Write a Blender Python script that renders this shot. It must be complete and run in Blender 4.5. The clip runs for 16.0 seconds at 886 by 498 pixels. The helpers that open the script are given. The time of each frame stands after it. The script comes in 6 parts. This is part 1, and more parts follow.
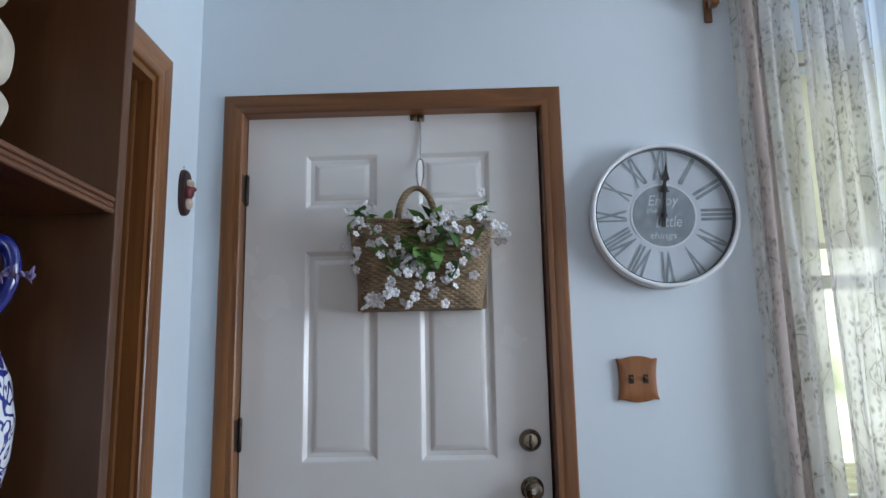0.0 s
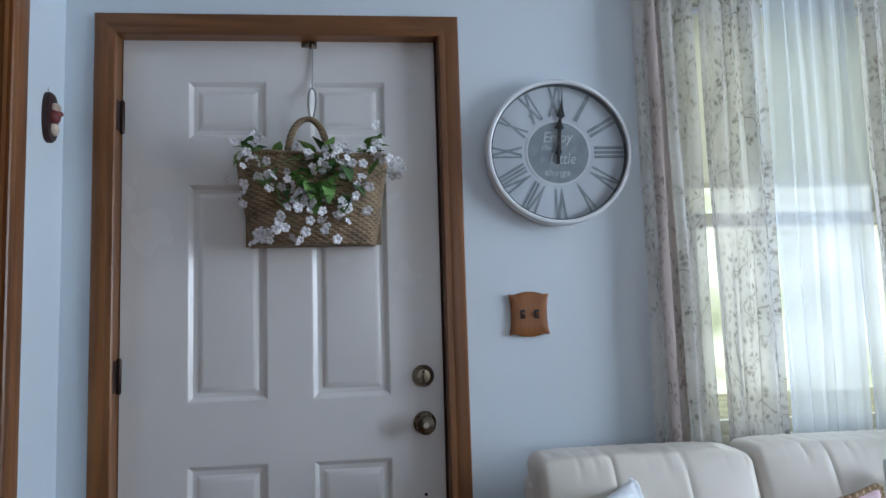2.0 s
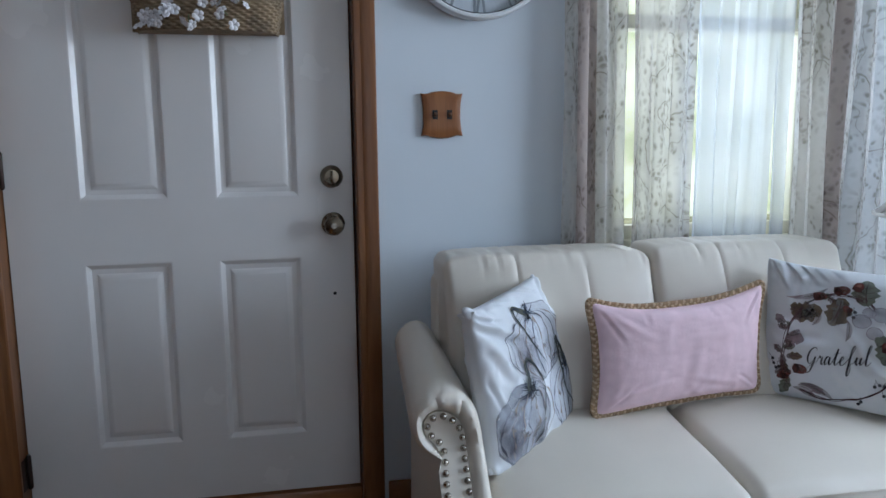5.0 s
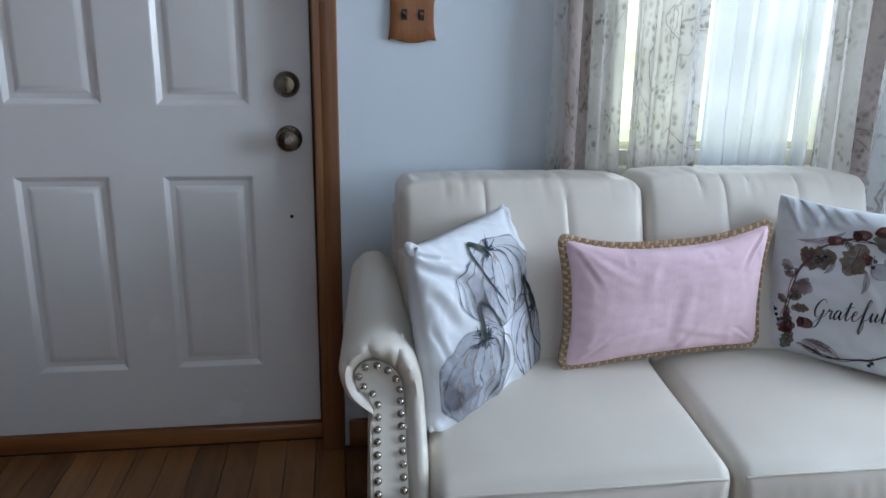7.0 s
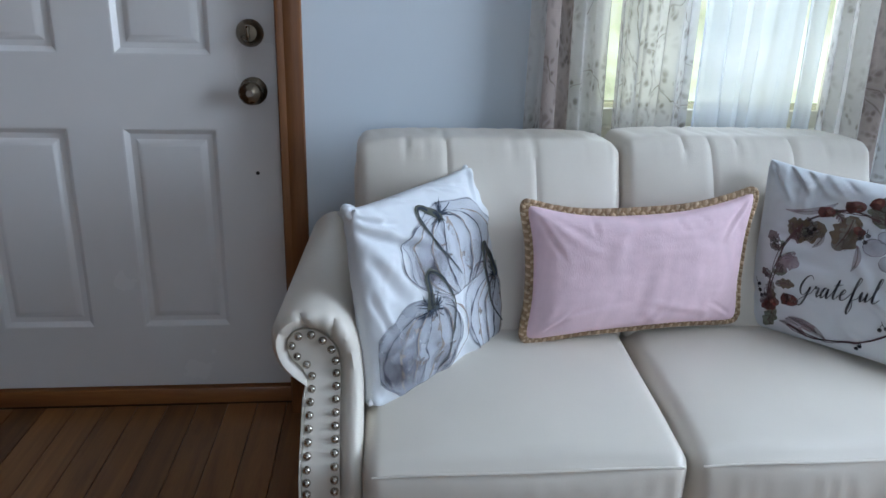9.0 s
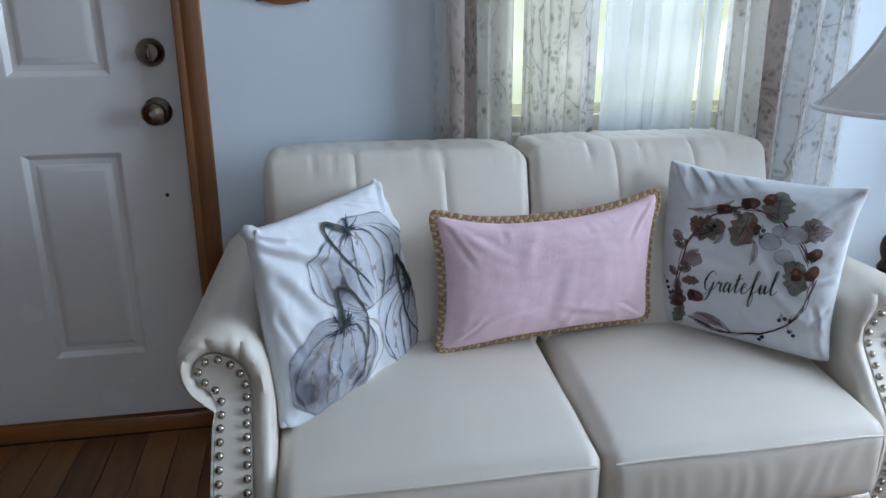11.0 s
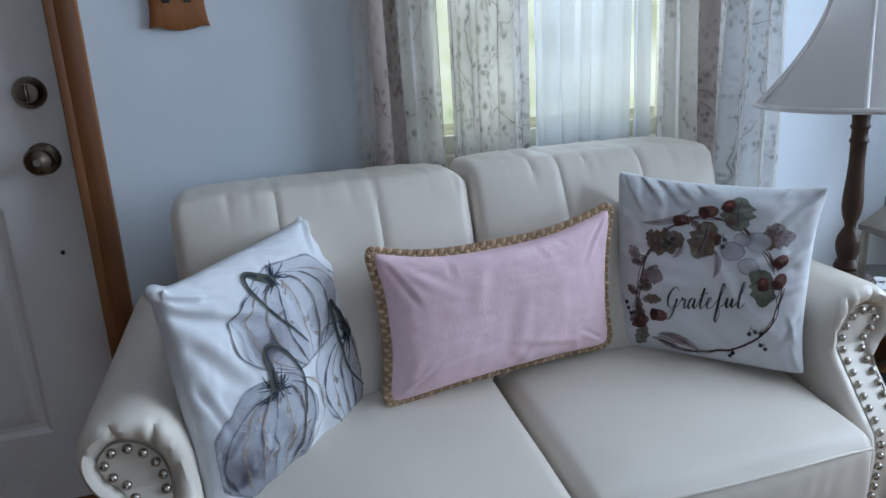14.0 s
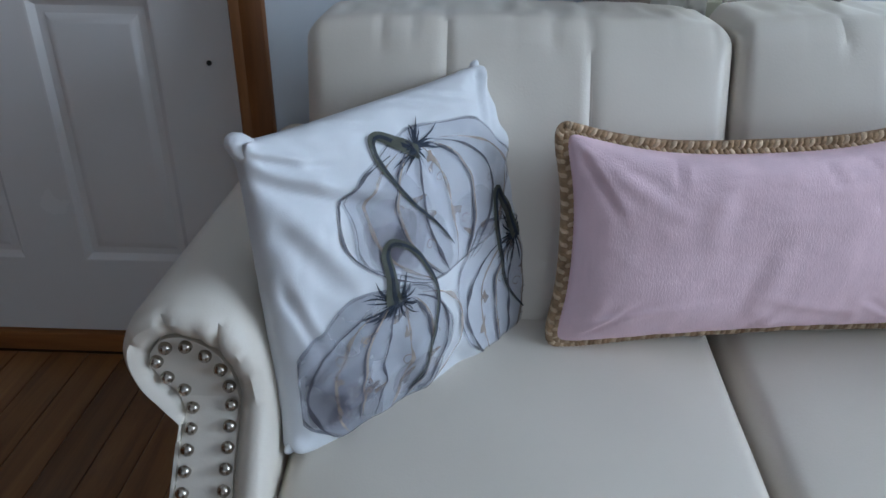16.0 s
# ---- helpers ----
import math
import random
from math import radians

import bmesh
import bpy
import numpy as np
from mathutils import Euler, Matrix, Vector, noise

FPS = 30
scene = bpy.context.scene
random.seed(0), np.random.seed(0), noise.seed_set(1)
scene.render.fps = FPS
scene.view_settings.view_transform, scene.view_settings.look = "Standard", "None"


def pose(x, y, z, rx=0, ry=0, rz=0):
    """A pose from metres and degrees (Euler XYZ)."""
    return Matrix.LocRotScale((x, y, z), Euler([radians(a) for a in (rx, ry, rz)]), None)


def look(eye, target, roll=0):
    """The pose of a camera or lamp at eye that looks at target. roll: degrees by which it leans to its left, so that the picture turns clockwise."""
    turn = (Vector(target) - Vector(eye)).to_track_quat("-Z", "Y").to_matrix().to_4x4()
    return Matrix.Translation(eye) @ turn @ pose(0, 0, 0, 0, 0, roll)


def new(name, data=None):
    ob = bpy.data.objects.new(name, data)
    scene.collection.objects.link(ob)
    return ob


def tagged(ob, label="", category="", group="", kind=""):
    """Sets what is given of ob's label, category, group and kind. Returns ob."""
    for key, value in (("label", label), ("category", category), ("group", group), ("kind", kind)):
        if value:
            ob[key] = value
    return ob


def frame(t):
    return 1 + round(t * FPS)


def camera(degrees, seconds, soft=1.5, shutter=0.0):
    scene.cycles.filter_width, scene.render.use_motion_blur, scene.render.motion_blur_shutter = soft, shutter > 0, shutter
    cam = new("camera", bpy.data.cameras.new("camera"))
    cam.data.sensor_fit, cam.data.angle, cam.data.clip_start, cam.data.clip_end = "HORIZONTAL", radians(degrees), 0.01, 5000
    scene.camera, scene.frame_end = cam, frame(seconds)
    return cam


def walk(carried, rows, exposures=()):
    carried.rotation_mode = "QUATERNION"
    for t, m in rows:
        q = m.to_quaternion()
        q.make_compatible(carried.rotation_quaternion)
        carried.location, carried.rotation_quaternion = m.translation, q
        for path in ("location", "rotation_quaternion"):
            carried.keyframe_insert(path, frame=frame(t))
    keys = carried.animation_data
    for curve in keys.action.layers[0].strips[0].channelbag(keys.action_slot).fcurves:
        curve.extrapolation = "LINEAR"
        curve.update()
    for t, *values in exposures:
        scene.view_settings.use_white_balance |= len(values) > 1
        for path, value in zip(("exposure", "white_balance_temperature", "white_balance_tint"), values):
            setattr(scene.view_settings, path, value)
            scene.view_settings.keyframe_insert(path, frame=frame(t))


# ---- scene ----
cam = camera(63.1, 16.0)
PATH = [
    (0, (-0.252, -0.034, 1.194), (-0.306, 1.933, 1.549), -1.1),
    (0.5, (-0.24, -0.021, 1.196), (-0.252, 1.952, 1.519), -1.2),
    (1, (-0.231, -0.006, 1.181), (-0.186, 1.974, 1.461), -1.3),
    (1.5, (-0.22, 0.005, 1.175), (-0.109, 1.988, 1.414), -1.7),
    (2, (-0.21, 0.013, 1.177), (-0.013, 1.993, 1.37), -1.7),
    (2.5, (-0.195, 0.024, 1.159), (0.054, 2.002, 1.316), -1.9),
    (3, (-0.2, 0.029, 1.153), (0.103, 2.004, 1.222), -2.1),
    (3.5, (-0.197, 0.04, 1.138), (0.139, 2.011, 1.112), -1.8),
    (4, (-0.173, 0.053, 1.134), (0.169, 2.02, 1.006), -1.6),
    (4.5, (-0.149, 0.061, 1.118), (0.199, 2.018, 0.905), -1.1),
    (5, (-0.14, 0.064, 1.104), (0.229, 2.008, 0.813), -0.5),
    (7.5, (0.124, 0.311, 1.075), (0.351, 2.218, 0.515), 1.3),
    (8, (0.171, 0.335, 1.066), (0.355, 2.235, 0.467), 1.5),
    (10.3, (0.287, 0.335, 1.082), (0.529, 2.216, 0.449), 1.0),
    (10.5, (0.294, 0.333, 1.082), (0.563, 2.213, 0.458), 0.7),
    (11, (0.3, 0.33, 1.084), (0.642, 2.205, 0.478), -0.0),
    (11.5, (0.311, 0.324, 1.086), (0.718, 2.192, 0.5), -0.9),
    (12, (0.308, 0.32, 1.088), (0.793, 2.177, 0.527), -1.4),
    (12.5, (0.281, 0.332, 1.087), (0.847, 2.173, 0.551), -2.0),
    (13, (0.24, 0.344, 1.088), (0.885, 2.163, 0.566), -2.4),
    (13.5, (0.245, 0.388, 1.081), (0.928, 2.199, 0.578), -2.5),
    (14, (0.317, 0.481, 1.065), (0.847, 2.33, 0.514), -3.2),
    (14.5, (0.386, 0.558, 1.035), (0.719, 2.422, 0.392), -1.1),
    (15, (0.402, 0.641, 1.006), (0.585, 2.48, 0.24), 0.6),
    (15.5, (0.403, 0.768, 0.991), (0.455, 2.579, 0.146), 0.6),
    (16, (0.409, 0.862, 0.986), (0.365, 2.633, 0.058), 0.9),
]
walk(cam, [(t, look(eye, target, roll)) for t, eye, target, roll in PATH],
     [(0.0, 0.34, 6360, 10), (2.0, 0.13, 6170, 10), (3.5, 0.01, 6120, 10), (5.0, -0.03, 6110, 10), (7.5, 0.16, 6110, 10), (8.0, 0.15, 6100, 10), (10.5, 0.05, 6070, 10), (12.5, -0.17, 6020, 10), (14.5, -0.22, 6010, 10), (16.0, -0.29, 6090, 10)])

# ---- world and light ----
world = bpy.data.worlds.new("daylight")
world.use_nodes = True
scene.world = world
wn = world.node_tree.nodes
sky = wn.new("ShaderNodeTexSky")
sky.sky_type, sky.sun_disc = "NISHITA", False
sky.sun_elevation, sky.sun_rotation = radians(38), radians(140)
wn["Background"].inputs["Strength"].default_value = 0.12
world.node_tree.links.new(sky.outputs["Color"], wn["Background"].inputs["Color"])

sun = new("sun", bpy.data.lights.new("sun", "SUN"))
sun.data.energy, sun.data.angle, sun.data.color = 3.5, radians(0.5), (1, 0.95, 0.88)
sun.matrix_world = look((-4, 6, 6), (0, 6, 0))


def window_lamp(name, eye, target, w, h, watts, col):
    """Area lamp set in a window opening: sky light, or added fill at the back."""
    ob = new(name, bpy.data.lights.new(name, "AREA"))
    ob.data.shape, ob.data.size, ob.data.size_y = "RECTANGLE", w, h
    ob.data.energy, ob.data.color = watts, col
    ob.matrix_world = look(eye, target)
    return ob


window_lamp("sky_light_side", (3.02, 0.8, 1.5), (0, 0.8, 1.45), 1.7, 1.3, 74, (0.74, 0.86, 1.0))
# Unseen back window's lamp, added as frontal fill for door and wall.
window_lamp("fill_light_back", (1.2, -6.02, 1.5), (1.2, 0, 1.4), 1.6, 1.3, 25, (0.76, 0.87, 1.0))
window_lamp("sky_light_front", (1.118, 2.34, 1.45), (1.118, 0, 1.2), 0.66, 1.2, 5.2, (0.86, 0.94, 1.0))


# ---- materials ----
def mat(name, col, rough=0.5, metal=0.0, var=0.12, scale=6.0, bump=0.1, fine=180.0, spec=0.5, stretch=(1, 1, 1), tint=None, sheen=0.0, coat=0.0):
    """A surface with slow stains, fine grain, uneven gloss and relief."""
    m = bpy.data.materials.new(name)
    m.use_nodes = True
    n, l = m.node_tree.nodes, m.node_tree.links
    b = n["Principled BSDF"]
    tc, mp = n.new("ShaderNodeTexCoord"), n.new("ShaderNodeMapping")
    mp.inputs["Scale"].default_value = stretch
    l.new(tc.outputs["Object"], mp.inputs["Vector"])
    slow, grain = n.new("ShaderNodeTexNoise"), n.new("ShaderNodeTexNoise")
    slow.inputs["Scale"].default_value, slow.inputs["Detail"].default_value = scale, 5
    grain.inputs["Scale"].default_value, grain.inputs["Detail"].default_value = fine, 3
    l.new(mp.outputs[0], slow.inputs["Vector"]), l.new(mp.outputs[0], grain.inputs["Vector"])
    mix = n.new("ShaderNodeMix")
    mix.data_type = "RGBA"
    lo = [max(0, c * (1 - var)) for c in col] if tint is None else tint
    mix.inputs[6].default_value, mix.inputs[7].default_value = (*lo, 1), (*[min(1, c * (1 + var)) for c in col], 1)
    ramp = n.new("ShaderNodeMapRange")
    ramp.inputs["From Min"].default_value, ramp.inputs["From Max"].default_value = 0.3, 0.7
    l.new(slow.outputs["Fac"], ramp.inputs["Value"]), l.new(ramp.outputs[0], mix.inputs[0])
    l.new(mix.outputs[2], b.inputs["Base Color"])
    rr = n.new("ShaderNodeMapRange")
    rr.inputs["To Min"].default_value, rr.inputs["To Max"].default_value = max(0.03, rough - 0.1), min(1, rough + 0.1)
    l.new(slow.outputs["Fac"], rr.inputs["Value"]), l.new(rr.outputs[0], b.inputs["Roughness"])
    b.inputs["Metallic"].default_value, b.inputs["Specular IOR Level"].default_value = metal, spec
    b.inputs["Sheen Weight"].default_value, b.inputs["Coat Weight"].default_value = sheen, coat
    if bump:
        bp = n.new("ShaderNodeBump")
        bp.inputs["Strength"].default_value, bp.inputs["Distance"].default_value = bump, 0.002
        l.new(grain.outputs["Fac"], bp.inputs["Height"]), l.new(bp.outputs[0], b.inputs["Normal"])
    return m


def wood(name, dark, light, axis=2, rough=0.4, scale=9.0, per_piece=0.25, spec=0.5, knots=False):
    """Stained wood with grain running along one axis."""
    m = bpy.data.materials.new(name)
    m.use_nodes = True
    n, l = m.node_tree.nodes, m.node_tree.links
    b = n["Principled BSDF"]
    tc, mp, info = n.new("ShaderNodeTexCoord"), n.new("ShaderNodeMapping"), n.new("ShaderNodeObjectInfo")
    s = [scale] * 3
    s[axis] = scale * 0.07
    mp.inputs["Scale"].default_value = s
    add = n.new("ShaderNodeVectorMath")
    mul = n.new("ShaderNodeMath")
    mul.operation, mul.inputs[1].default_value = "MULTIPLY", 37.0
    l.new(info.outputs["Random"], mul.inputs[0])
    l.new(tc.outputs["Object"], mp.inputs["Vector"]), l.new(mp.outputs[0], add.inputs[0]), l.new(mul.outputs[0], add.inputs[1])
    big, fine = n.new("ShaderNodeTexNoise"), n.new("ShaderNodeTexNoise")
    big.inputs["Scale"].default_value, big.inputs["Detail"].default_value, big.inputs["Distortion"].default_value = 1.2, 6, 1.2
    fine.inputs["Scale"].default_value, fine.inputs["Detail"].default_value = 14, 4
    l.new(add.outputs[0], big.inputs["Vector"]), l.new(add.outputs[0], fine.inputs["Vector"])
    mix, mix2 = n.new("ShaderNodeMix"), n.new("ShaderNodeMix")
    mix.data_type = mix2.data_type = "RGBA"
    mix2.blend_type = "MULTIPLY"
    mix.inputs[6].default_value, mix.inputs[7].default_value = (*dark, 1), (*light, 1)
    r = n.new("ShaderNodeMapRange")
    r.inputs["From Min"].default_value, r.inputs["From Max"].default_value = 0.3, 0.7
    l.new(big.outputs["Fac"], r.inputs["Value"]), l.new(r.outputs[0], mix.inputs[0])
    g = n.new("ShaderNodeMapRange")
    g.inputs["To Min"].default_value, g.inputs["To Max"].default_value = 0.75, 1.2
    l.new(fine.outputs["Fac"], g.inputs["Value"])
    g2 = n.new("ShaderNodeMapRange")
    g2.inputs["To Min"].default_value, g2.inputs["To Max"].default_value = 1 - per_piece, 1 + per_piece
    l.new(info.outputs["Random"], g2.inputs["Value"])
    gg = n.new("ShaderNodeMath")
    gg.operation = "MULTIPLY"
    l.new(g.outputs[0], gg.inputs[0]), l.new(g2.outputs[0], gg.inputs[1])
    mix2.inputs[0].default_value = 1
    l.new(mix.outputs[2], mix2.inputs[6]), l.new(gg.outputs[0], mix2.inputs[7]), l.new(mix2.outputs[2], b.inputs["Base Color"])
    if knots:
        km, vo, kr, mk = n.new("ShaderNodeMapping"), n.new("ShaderNodeTexVoronoi"), n.new("ShaderNodeMapRange"), n.new("ShaderNodeMix")
        ks = [7.5] * 3
        ks[axis] = 5.0
        km.inputs["Scale"].default_value = ks
        vo.inputs["Scale"].default_value = 1
        kr.inputs["From Min"].default_value, kr.inputs["From Max"].default_value = 0.06, 0.16
        kr.inputs["To Min"].default_value, kr.inputs["To Max"].default_value = 0.85, 0.0
        mk.data_type = "RGBA"
        mk.inputs[7].default_value = (*[c * 0.45 for c in dark], 1)
        l.new(tc.outputs["Object"], km.inputs["Vector"]), l.new(km.outputs[0], vo.inputs["Vector"]), l.new(vo.outputs["Distance"], kr.inputs["Value"])
        l.new(kr.outputs[0], mk.inputs[0]), l.new(mix2.outputs[2], mk.inputs[6]), l.new(mk.outputs[2], b.inputs["Base Color"])
    b.inputs["Roughness"].default_value, b.inputs["Specular IOR Level"].default_value = rough, spec
    bp = n.new("ShaderNodeBump")
    bp.inputs["Strength"].default_value, bp.inputs["Distance"].default_value = 0.12, 0.001
    l.new(fine.outputs["Fac"], bp.inputs["Height"]), l.new(bp.outputs[0], b.inputs["Normal"])
    return m


def glass(name, tint=(1, 1, 1), rough=0.0):
    m = bpy.data.materials.new(name)
    m.use_nodes = True
    b = m.node_tree.nodes["Principled BSDF"]
    b.inputs["Base Color"].default_value = (*tint, 1)
    b.inputs["Transmission Weight"].default_value, b.inputs["Roughness"].default_value, b.inputs["IOR"].default_value = 1, rough, 1.45
    return m


def thin_glass(name, ior=1.45):
    """A thin pane: mostly clear, with a little reflection."""
    m = bpy.data.materials.new(name)
    m.use_nodes = True
    n, l = m.node_tree.nodes, m.node_tree.links
    n.remove(n["Principled BSDF"])
    t, g, mx, f = n.new("ShaderNodeBsdfTransparent"), n.new("ShaderNodeBsdfGlossy"), n.new("ShaderNodeMixShader"), n.new("ShaderNodeFresnel")
    g.inputs["Roughness"].default_value = 0.03
    f.inputs["IOR"].default_value = ior
    l.new(f.outputs[0], mx.inputs[0]), l.new(t.outputs[0], mx.inputs[1]), l.new(g.outputs[0], mx.inputs[2])
    l.new(mx.outputs[0], n["Material Output"].inputs["Surface"])
    return m


def sheer(name, col, clear, printed=None):
    """Thin curtain cloth: part clear weave, part glowing threads; printed: the colour of a branch and leaf pattern."""
    m = bpy.data.materials.new(name)
    m.use_nodes = True
    n, l = m.node_tree.nodes, m.node_tree.links
    n.remove(n["Principled BSDF"])
    d, t, c = n.new("ShaderNodeBsdfDiffuse"), n.new("ShaderNodeBsdfTranslucent"), n.new("ShaderNodeBsdfTransparent")
    m1, m2 = n.new("ShaderNodeMixShader"), n.new("ShaderNodeMixShader")
    m1.inputs[0].default_value, m2.inputs[0].default_value = 0.55, clear
    d.inputs["Color"].default_value = t.inputs["Color"].default_value = (*col, 1)
    uv = n.new("ShaderNodeUVMap")
    uv.uv_map = "cloth"
    weave = n.new("ShaderNodeTexNoise")
    weave.inputs["Scale"].default_value, weave.inputs["Detail"].default_value = 30, 6
    l.new(uv.outputs[0], weave.inputs["Vector"])
    if printed:
        wn1 = n.new("ShaderNodeTexNoise")
        wn1.inputs["Scale"].default_value, wn1.inputs["Detail"].default_value = 11, 2
        l.new(uv.outputs[0], wn1.inputs["Vector"])
        off, warp = n.new("ShaderNodeVectorMath"), n.new("ShaderNodeVectorMath")
        off.operation, warp.operation = "SUBTRACT", "MULTIPLY_ADD"
        off.inputs[1].default_value, warp.inputs[1].default_value = (0.5, 0.5, 0.5), (0.055, 0.055, 0)
        l.new(wn1.outputs["Color"], off.inputs[0]), l.new(off.outputs[0], warp.inputs[0]), l.new(uv.outputs[0], warp.inputs[2])

        def ridge(scale, tall, seed):
            """How far a place is from a wandering upright twig."""
            mp = n.new("ShaderNodeMapping")
            mp.inputs["Scale"].default_value, mp.inputs["Location"].default_value = (scale, scale * tall, 1), (seed, seed, seed)
            no, su, ab = n.new("ShaderNodeTexNoise"), n.new("ShaderNodeMath"), n.new("ShaderNodeMath")
            no.inputs["Scale"].default_value, no.inputs["Detail"].default_value = 1, 2
            su.operation, su.inputs[1].default_value, ab.operation = "SUBTRACT", 0.5, "ABSOLUTE"
            l.new(warp.outputs[0], mp.inputs[0]), l.new(mp.outputs[0], no.inputs["Vector"]), l.new(no.outputs["Fac"], su.inputs[0]), l.new(su.outputs[0], ab.inputs[0])
            return ab.outputs[0]

        def step(value, lo, hi):
            r = n.new("ShaderNodeMapRange")
            r.inputs["From Min"].default_value, r.inputs["From Max"].default_value = hi, lo
            l.new(value, r.inputs["Value"])
            return r.outputs[0]

        def both(op, a, b):
            m_ = n.new("ShaderNodeMath")
            m_.operation = op
            l.new(a, m_.inputs[0]), l.new(b, m_.inputs[1])
            return m_.outputs[0]

        def sprays(scale, tall, turn, seed, near):
            mp, vo = n.new("ShaderNodeMapping"), n.new("ShaderNodeTexVoronoi")
            mp.inputs["Scale"].default_value, mp.inputs["Rotation"].default_value, mp.inputs["Location"].default_value = (scale, scale * tall, 1), (0, 0, turn), (seed, seed, 0)
            vo.inputs["Scale"].default_value = 1
            l.new(warp.outputs[0], mp.inputs[0]), l.new(mp.outputs[0], vo.inputs["Vector"])
            return both("MULTIPLY", step(vo.outputs["Distance"], 0.16, 0.52), step(near, 0.035, 0.12))
        r1, r2 = ridge(5.2, 0.34, 3.1), ridge(4.2, 0.5, 8.4)
        fac = both("MAXIMUM", step(r1, 0.0006, 0.0045), step(r2, 0.0006, 0.004))
        fac = both("MAXIMUM", fac, sprays(64, 0.6, 0.7, 1.0, r1))
        fac = both("MAXIMUM", fac, sprays(70, 0.55, -0.6, 5.0, r2))
        pale = n.new("ShaderNodeMath")
        pale.operation, pale.inputs[1].default_value = "MULTIPLY", 0.38
        l.new(both("MAXIMUM", step(r1, 0.0, 0.075), step(r2, 0.0, 0.06)), pale.inputs[0])
        fac = both("MAXIMUM", fac, pale.outputs[0])
        soft = n.new("ShaderNodeMath")
        soft.operation = "MULTIPLY"
        l.new(fac, soft.inputs[0]), l.new(weave.outputs["Fac"], soft.inputs[1])
        soft.use_clamp = True
        sc = n.new("ShaderNodeMath")
        sc.operation, sc.inputs[1].default_value, sc.use_clamp = "MULTIPLY", 1.6, True
        l.new(soft.outputs[0], sc.inputs[0])
        cm = n.new("ShaderNodeMix")
        cm.data_type = "RGBA"
        cm.inputs[6].default_value, cm.inputs[7].default_value = (*col, 1), (*printed, 1)
        l.new(sc.outputs[0], cm.inputs[0])
        l.new(cm.outputs[2], d.inputs["Color"]), l.new(cm.outputs[2], t.inputs["Color"])
        cl = n.new("ShaderNodeMapRange")
        cl.inputs["To Min"].default_value, cl.inputs["To Max"].default_value = clear, clear * 0.3
        l.new(sc.outputs[0], cl.inputs["Value"]), l.new(cl.outputs[0], m2.inputs[0])
    l.new(d.outputs[0], m1.inputs[1]), l.new(t.outputs[0], m1.inputs[2])
    l.new(m1.outputs[0], m2.inputs[1]), l.new(c.outputs[0], m2.inputs[2])
    l.new(m2.outputs[0], n["Material Output"].inputs["Surface"])
    return m


WALL = mat("wall_paint", (0.695, 0.76, 0.815), 0.55, var=0.03, scale=1.5, bump=0.08, fine=260, spec=0.3)
CEIL = mat("ceiling_paint", (0.78, 0.79, 0.8), 0.8, var=0.03, scale=2, spec=0.2)
DOORW = mat("door_paint", (0.785, 0.768, 0.75), 0.24, var=0.025, scale=3, bump=0.05, fine=300)
OAK = wood("oak_upright", (0.14, 0.048, 0.013), (0.29, 0.118, 0.036), 2, 0.35, 14)
OAKX = wood("oak_level", (0.14, 0.048, 0.013), (0.29, 0.118, 0.036), 0, 0.35, 14)
OAKY = wood("oak_along", (0.17, 0.065, 0.018), (0.32, 0.14, 0.045), 1, 0.35, 14)
PLANK = wood("floor_oak", (0.15, 0.064, 0.02), (0.28, 0.128, 0.042), 1, 0.28, 16, 0.36)
GAP = mat("floor_under", (0.05, 0.022, 0.009), 0.9, var=0.2)
PINE = wood("dark_pine", (0.07, 0.026, 0.009), (0.125, 0.05, 0.016), 2, 0.45, 5, knots=True)
PINEY = wood("dark_pine_edge", (0.09, 0.035, 0.016), (0.17, 0.07, 0.03), 1, 0.4, 12)
LEATHER = mat("cream_leather", (0.695, 0.64, 0.557), 0.38, var=0.04, scale=4, bump=0.09, fine=330, spec=0.4)
NICKEL = mat("antique_nickel", (0.42, 0.38, 0.33), 0.25, 1.0, var=0.2, scale=40, bump=0.02)
BRASS = mat("aged_brass", (0.19, 0.155, 0.115), 0.28, 1.0, var=0.15, scale=30, bump=0.02)
BRONZE = mat("dark_bronze", (0.05, 0.03, 0.025), 0.45, 0.6, var=0.2, scale=30)
CREAM = mat("cream_window_paint", (0.74, 0.72, 0.58), 0.4, var=0.04, scale=8, bump=0.02)
WHITE = mat("white_enamel", (0.75, 0.76, 0.77), 0.35, var=0.03, scale=8, bump=0.02)
BLACK = mat("black_paint", (0.012, 0.012, 0.013), 0.6, var=0.2, scale=20)


# ---- mesh helpers ----
def finish(name, bm, material, parent=None, label="", smooth=40):
    me = bpy.data.meshes.new(name)
    bmesh.ops.recalc_face_normals(bm, faces=bm.faces)
    bm.to_mesh(me)
    bm.free()
    me.materials.append(material)
    if smooth:
        me.shade_smooth()
        me.set_sharp_from_angle(angle=radians(smooth))
    ob = new(name, me)
    ob.parent = parent
    if label:
        ob["label"] = label
    return ob


def part(name, bm, material, parent, label="", smooth=40):
    return finish(name, bm, material, parent, label, smooth)


def thing(name, label, category, group="", kind="", at=(0, 0, 0)):
    ob = new(name)
    ob.empty_display_size = 0.05
    ob.location = at
    return tagged(ob, label, category, group, kind)


